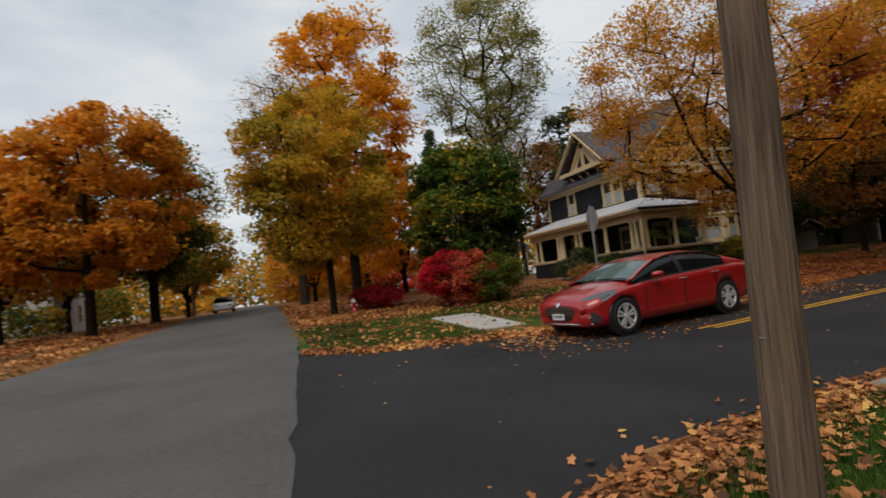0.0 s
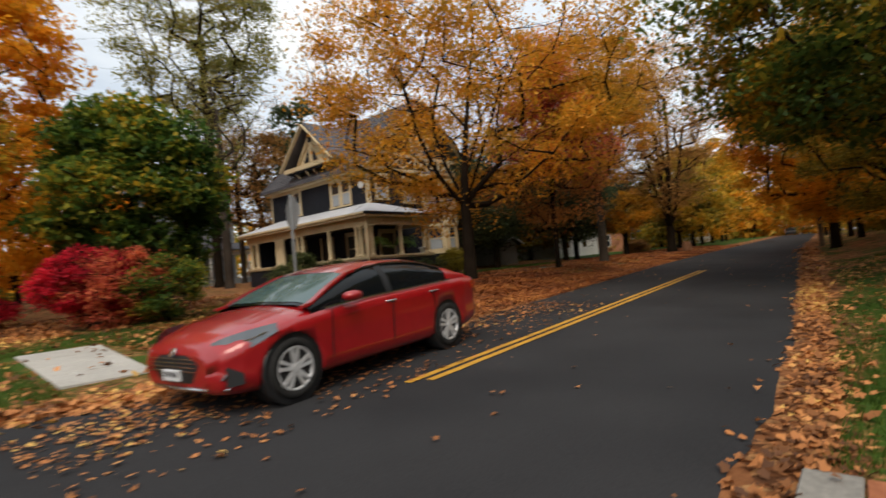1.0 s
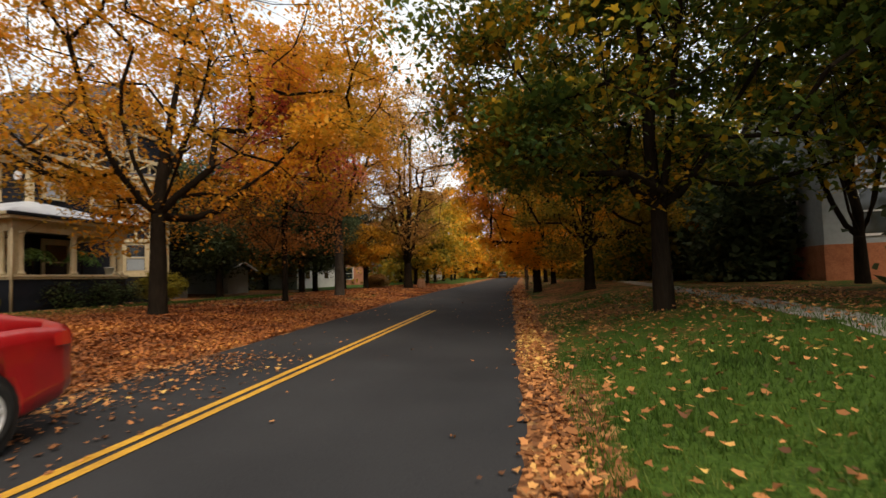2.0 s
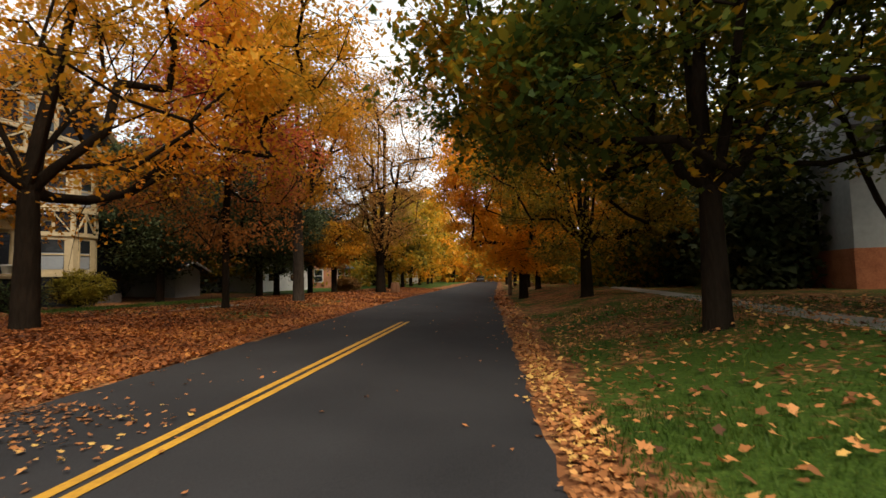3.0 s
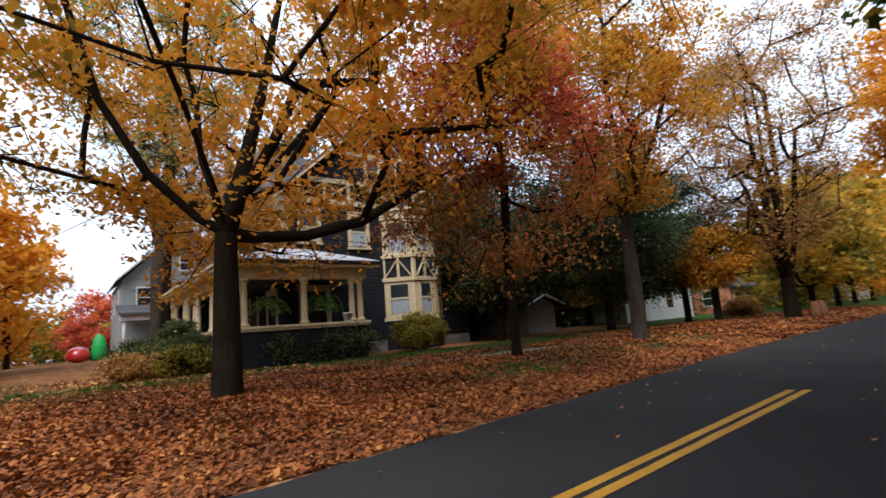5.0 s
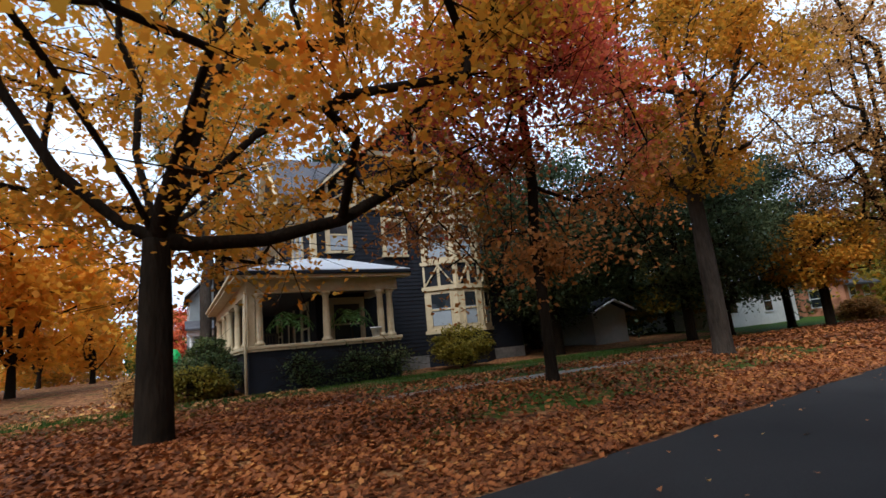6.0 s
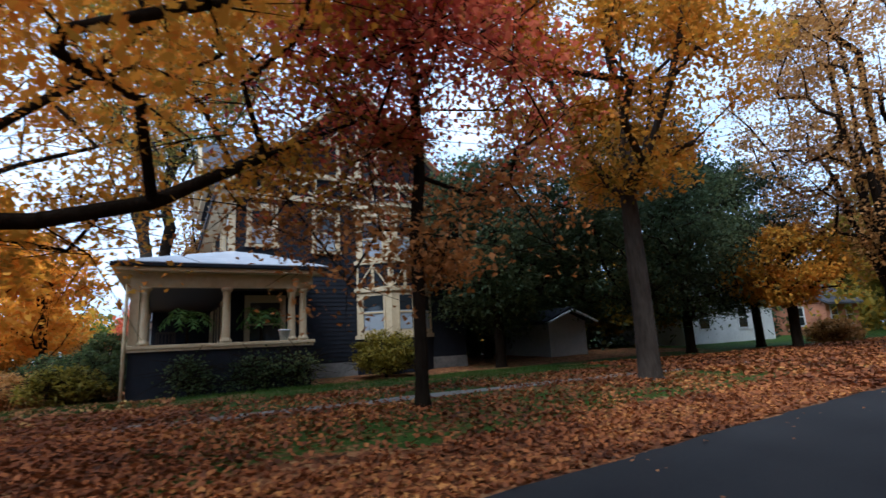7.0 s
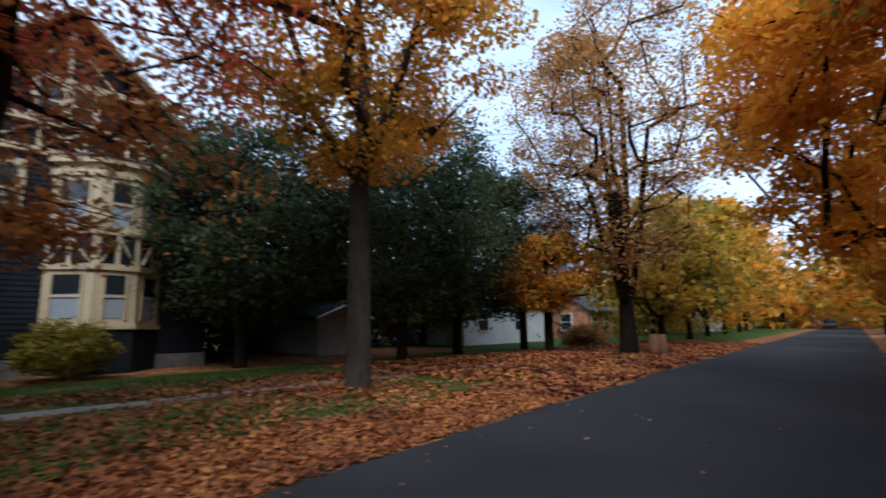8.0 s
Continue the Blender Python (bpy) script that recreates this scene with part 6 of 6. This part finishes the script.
strip("sidewalk", np.arange(9.0, 46.0, 0.8), lambda x: -2.9, lambda x: -1.9, True, 0.02, M_KERB, "dull trodden sidewalk across the near lawn", 3)
strip("sidewalk", np.arange(10.0, 50.0, 0.8), lambda x: 13.8 + 0.03 * (x - 26), lambda x: 14.35 + 0.03 * (x - 26), True, 0.012, M_KERB, "narrow pale sidewalk half hidden by leaves", 3)


# ---- fallen leaves and grass ----
def scatter(seed, n, x0, x1, y0, y1, density):
    rng = np.random.default_rng(seed)
    x, y = rng.uniform(x0, x1, n), rng.uniform(y0, y1, n)
    keep = rng.random(n) < density(x, y)
    return rng, x[keep], y[keep]


def litter(name, seed, n, x0, x1, y0, y1, density, size, mat, label, lift=0.012, flat=0.28, lobed=False):
    rng, x, y = scatter(seed, n, x0, x1, y0, y1, density)
    c = np.stack([x, y, land(x, y) + lift + rng.random(len(x)) * 0.03], -1)
    if lobed:
        ob = fast_mesh(name, lobed_leaves(c, size, rng, flat).reshape(-1, 3), 10, mat)
    else:
        ob = fast_mesh(name, leaf_quads(c, size, rng, flat, 0.95).reshape(-1, 3), 4, mat)
    return tagged(ob, label, "leaves", kind="stuff")


def patches(x, y, s, k=0.0):
    return 0.5 + 0.5 * np.sin(x * s + 1.3 * np.sin(y * s * 0.8 + k)) * np.cos(y * s * 1.3 + np.sin(x * s * 0.7))


def verge(x, y):
    worn = smooth_step((x - 20.5) / 3) * smooth_step((y - left_edge(x) - 1.1) / 0.9)
    return (y > left_edge(x) + 0.02) * (0.55 + 0.45 * patches(x, y, 1.1)) * (1 - worn * (0.62 + 0.36 * patches(x, y, 0.9, 2))) * (1 - 0.35 * (y > 13.75) * (y < 14.4))


litter("fallen_leaves", 1, 170000, 9, 34, 8.9, 16.2, lambda x, y: verge(x, y) * (y > left_edge(x) + 1.3), 0.078, LITTER_BROWN, "thick brown and orange leaf litter on the verge")
litter("fallen_leaves", 13, 54000, 9, 34, 7.4, 11.2, lambda x, y: verge(x, y) * (y < left_edge(x) + 1.35), 0.084, LITTER_BROWN, "thick orange leaf litter along the road edge", lobed=True)
litter("fallen_leaves", 2, 26000, 34, 62, 9, 18, lambda x, y: (y > left_edge(x)) * (0.5 + 0.5 * patches(x, y, 0.9)), 0.15, LITTER_BROWN, "leaf litter along the far verge", lobed=False)
litter("fallen_leaves", 3, 11000, 10, 22, 15, 26, lambda x, y: 0.25 + 0.4 * patches(x, y, 1.3), 0.12, LITTER, "fallen leaves on the front lawn")
litter("fallen_leaves", 4, 42000, 1.9, 24, 0.8, 3.9, lambda x, y: np.exp(-((y - right_edge(x) + 0.30) / 0.18) ** 2) * (~((x > 6.3) & (x < 7.75) & (y < 2.05)) + 0.1), 0.078, LITTER, "band of orange leaves along the road edge", lobed=True)
litter("fallen_leaves", 14, 9000, 24, 60, 2.0, 10, lambda x, y: np.exp(-((y - right_edge(x) + 0.4) / 0.35) ** 2), 0.13, LITTER, "band of orange leaves along the far road edge")
litter("fallen_leaves", 5, 9000, 7.6, 26, -6, 3.3, lambda x, y: (y < right_edge(x) - 0.2) * (0.16 + 0.28 * patches(x, y, 1.7) + 0.2 * smooth_step((x - 12) / 8)), 0.10, LITTER, "scattered yellow leaves on the near lawn", 0.05, lobed=True)
litter("fallen_leaves", 6, 5500, 1.9, 6.3, -2.5, 2.4, lambda x, y: 0.35 * (y < right_edge(x)) * (0.3 + patches(x, y, 2.0)) + 0.8 * np.exp(-((y - right_edge(x) + 0.5) / 0.4) ** 2), 0.085, LITTER, "fallen leaves round the foot of the pole", 0.03, lobed=True)
litter("fallen_leaves", 7, 22000, 1.9, 10, 7.2, 11.5, lambda x, y: np.exp(-((y - left_edge(x) - 0.15) / 0.38) ** 2) * (1 - 0.85 * ((x > 5.9) & (x < 7.6) & (y > 9.8))), 0.10, LITTER, "band of leaves along the corner lawn")
litter("fallen_leaves", 8, 9500, 2.1, 12, 8.5, 24, lambda x, y: (y > left_edge(x)) * (0.15 + 0.35 * patches(x, y, 1.2)) * (1 - 0.85 * ((x > 5.9) & (x < 7.6) & (y < 14.4))), 0.11, LITTER, "scattered leaves on the corner lawn", 0.04)
litter("fallen_leaves", 9, 14000, 2.4, 8, 17, 40, lambda x, y: 0.3 + 0.5 * patches(x, y, 0.8), 0.14, LITTER, "orange leaves along the side street lawn")
litter("fallen_leaves", 10, 14000, -14, -2.5, 13, 40, lambda x, y: (x < -5.0) * (0.3 + 0.5 * patches(x, y, 0.7)), 0.15, LITTER, "orange leaves under the round maple")
def on_road(x, y):
    """Leaves on the asphalt: thin on the crown, thicker towards both edges and in drifts."""
    s = y - bend(x)
    return (s > 3.4) * (s < 9.0) * (0.05 + 0.28 * np.exp(-((s - 9.0) / 0.8) ** 2) + 0.35 * np.exp(-((s - 3.4) / 0.5) ** 2) + 0.25 * (x > 9) * (x < 18) * (s > 7.0))


def drift(x, y):
    s = y - bend(x)
    return (s > 6.9) * (s < 9.2) * (0.10 + 0.55 * smooth_step((s - 7.4) / 1.3) * (0.4 + 0.6 * patches(x, y, 1.6)))


litter("road_leaves", 11, 3400, 1.9, 34, 1.5, 10.5, on_road, 0.062, LITTER, "single leaves lying on the asphalt", 0.03, 0.2, lobed=True)
litter("road_leaves", 12, 13000, 5, 15, 5.0, 8.8, drift, 0.07, LITTER, "leaves gathered on the asphalt behind the car", 0.03, 0.2, lobed=True)


def grass(seed, n, x0, x1, y0, y1, density, high):
    rng, x, y = scatter(seed, n, x0, x1, y0, y1, density)
    m = len(x)
    z = land(x, y) - 0.01
    a, h = rng.uniform(0, 2 * np.pi, m), high * rng.uniform(0.6, 1.4, m)
    w = 0.006 + 0.004 * rng.random(m)
    lean = rng.normal(0, 0.35, (m, 2)) * h[:, None]
    p = np.stack([x - np.cos(a) * w, y - np.sin(a) * w, z], -1)
    q = np.stack([x + np.cos(a) * w, y + np.sin(a) * w, z], -1)
    t = np.stack([x + lean[:, 0], y + lean[:, 1], z + h], -1)
    return tagged(fast_mesh("grass", np.stack([p, q, t], 1).reshape(-1, 3), 3, GRASS), "short green lawn grass", "grass", kind="stuff")


clear = lambda x, y: ~((x > 6.25) & (x < 7.85) & (y < 2.05))
grass(1, 150000, 1.9, 16, -4, 3.0, lambda x, y: (y < right_edge(x) - 0.45) * clear(x, y) * (0.45 + 0.55 * patches(x, y, 1.5)) * np.clip(1.25 - 0.055 * x, 0.2, 1), 0.085)
grass(2, 40000, 16, 28, -5, 3.0, lambda x, y: (y < right_edge(x) - 0.7) * 0.5 * patches(x, y, 1.1), 0.08)
grass(3, 70000, 2.2, 12, 8.6, 17, lambda x, y: (y > left_edge(x) + 0.45) * ~((x > 5.9) & (x < 7.65) & (y < 14.4)) * (0.3 + 0.7 * patches(x, y, 1.1)), 0.08)
grass(4, 36000, 12, 34, 15.6, 20.2, lambda x, y: 0.2 + 0.6 * patches(x, y, 0.9), 0.09)
grass(5, 30000, 9, 21, 14.6, 19.5, lambda x, y: 0.25 + 0.6 * patches(x, y, 0.9), 0.09)
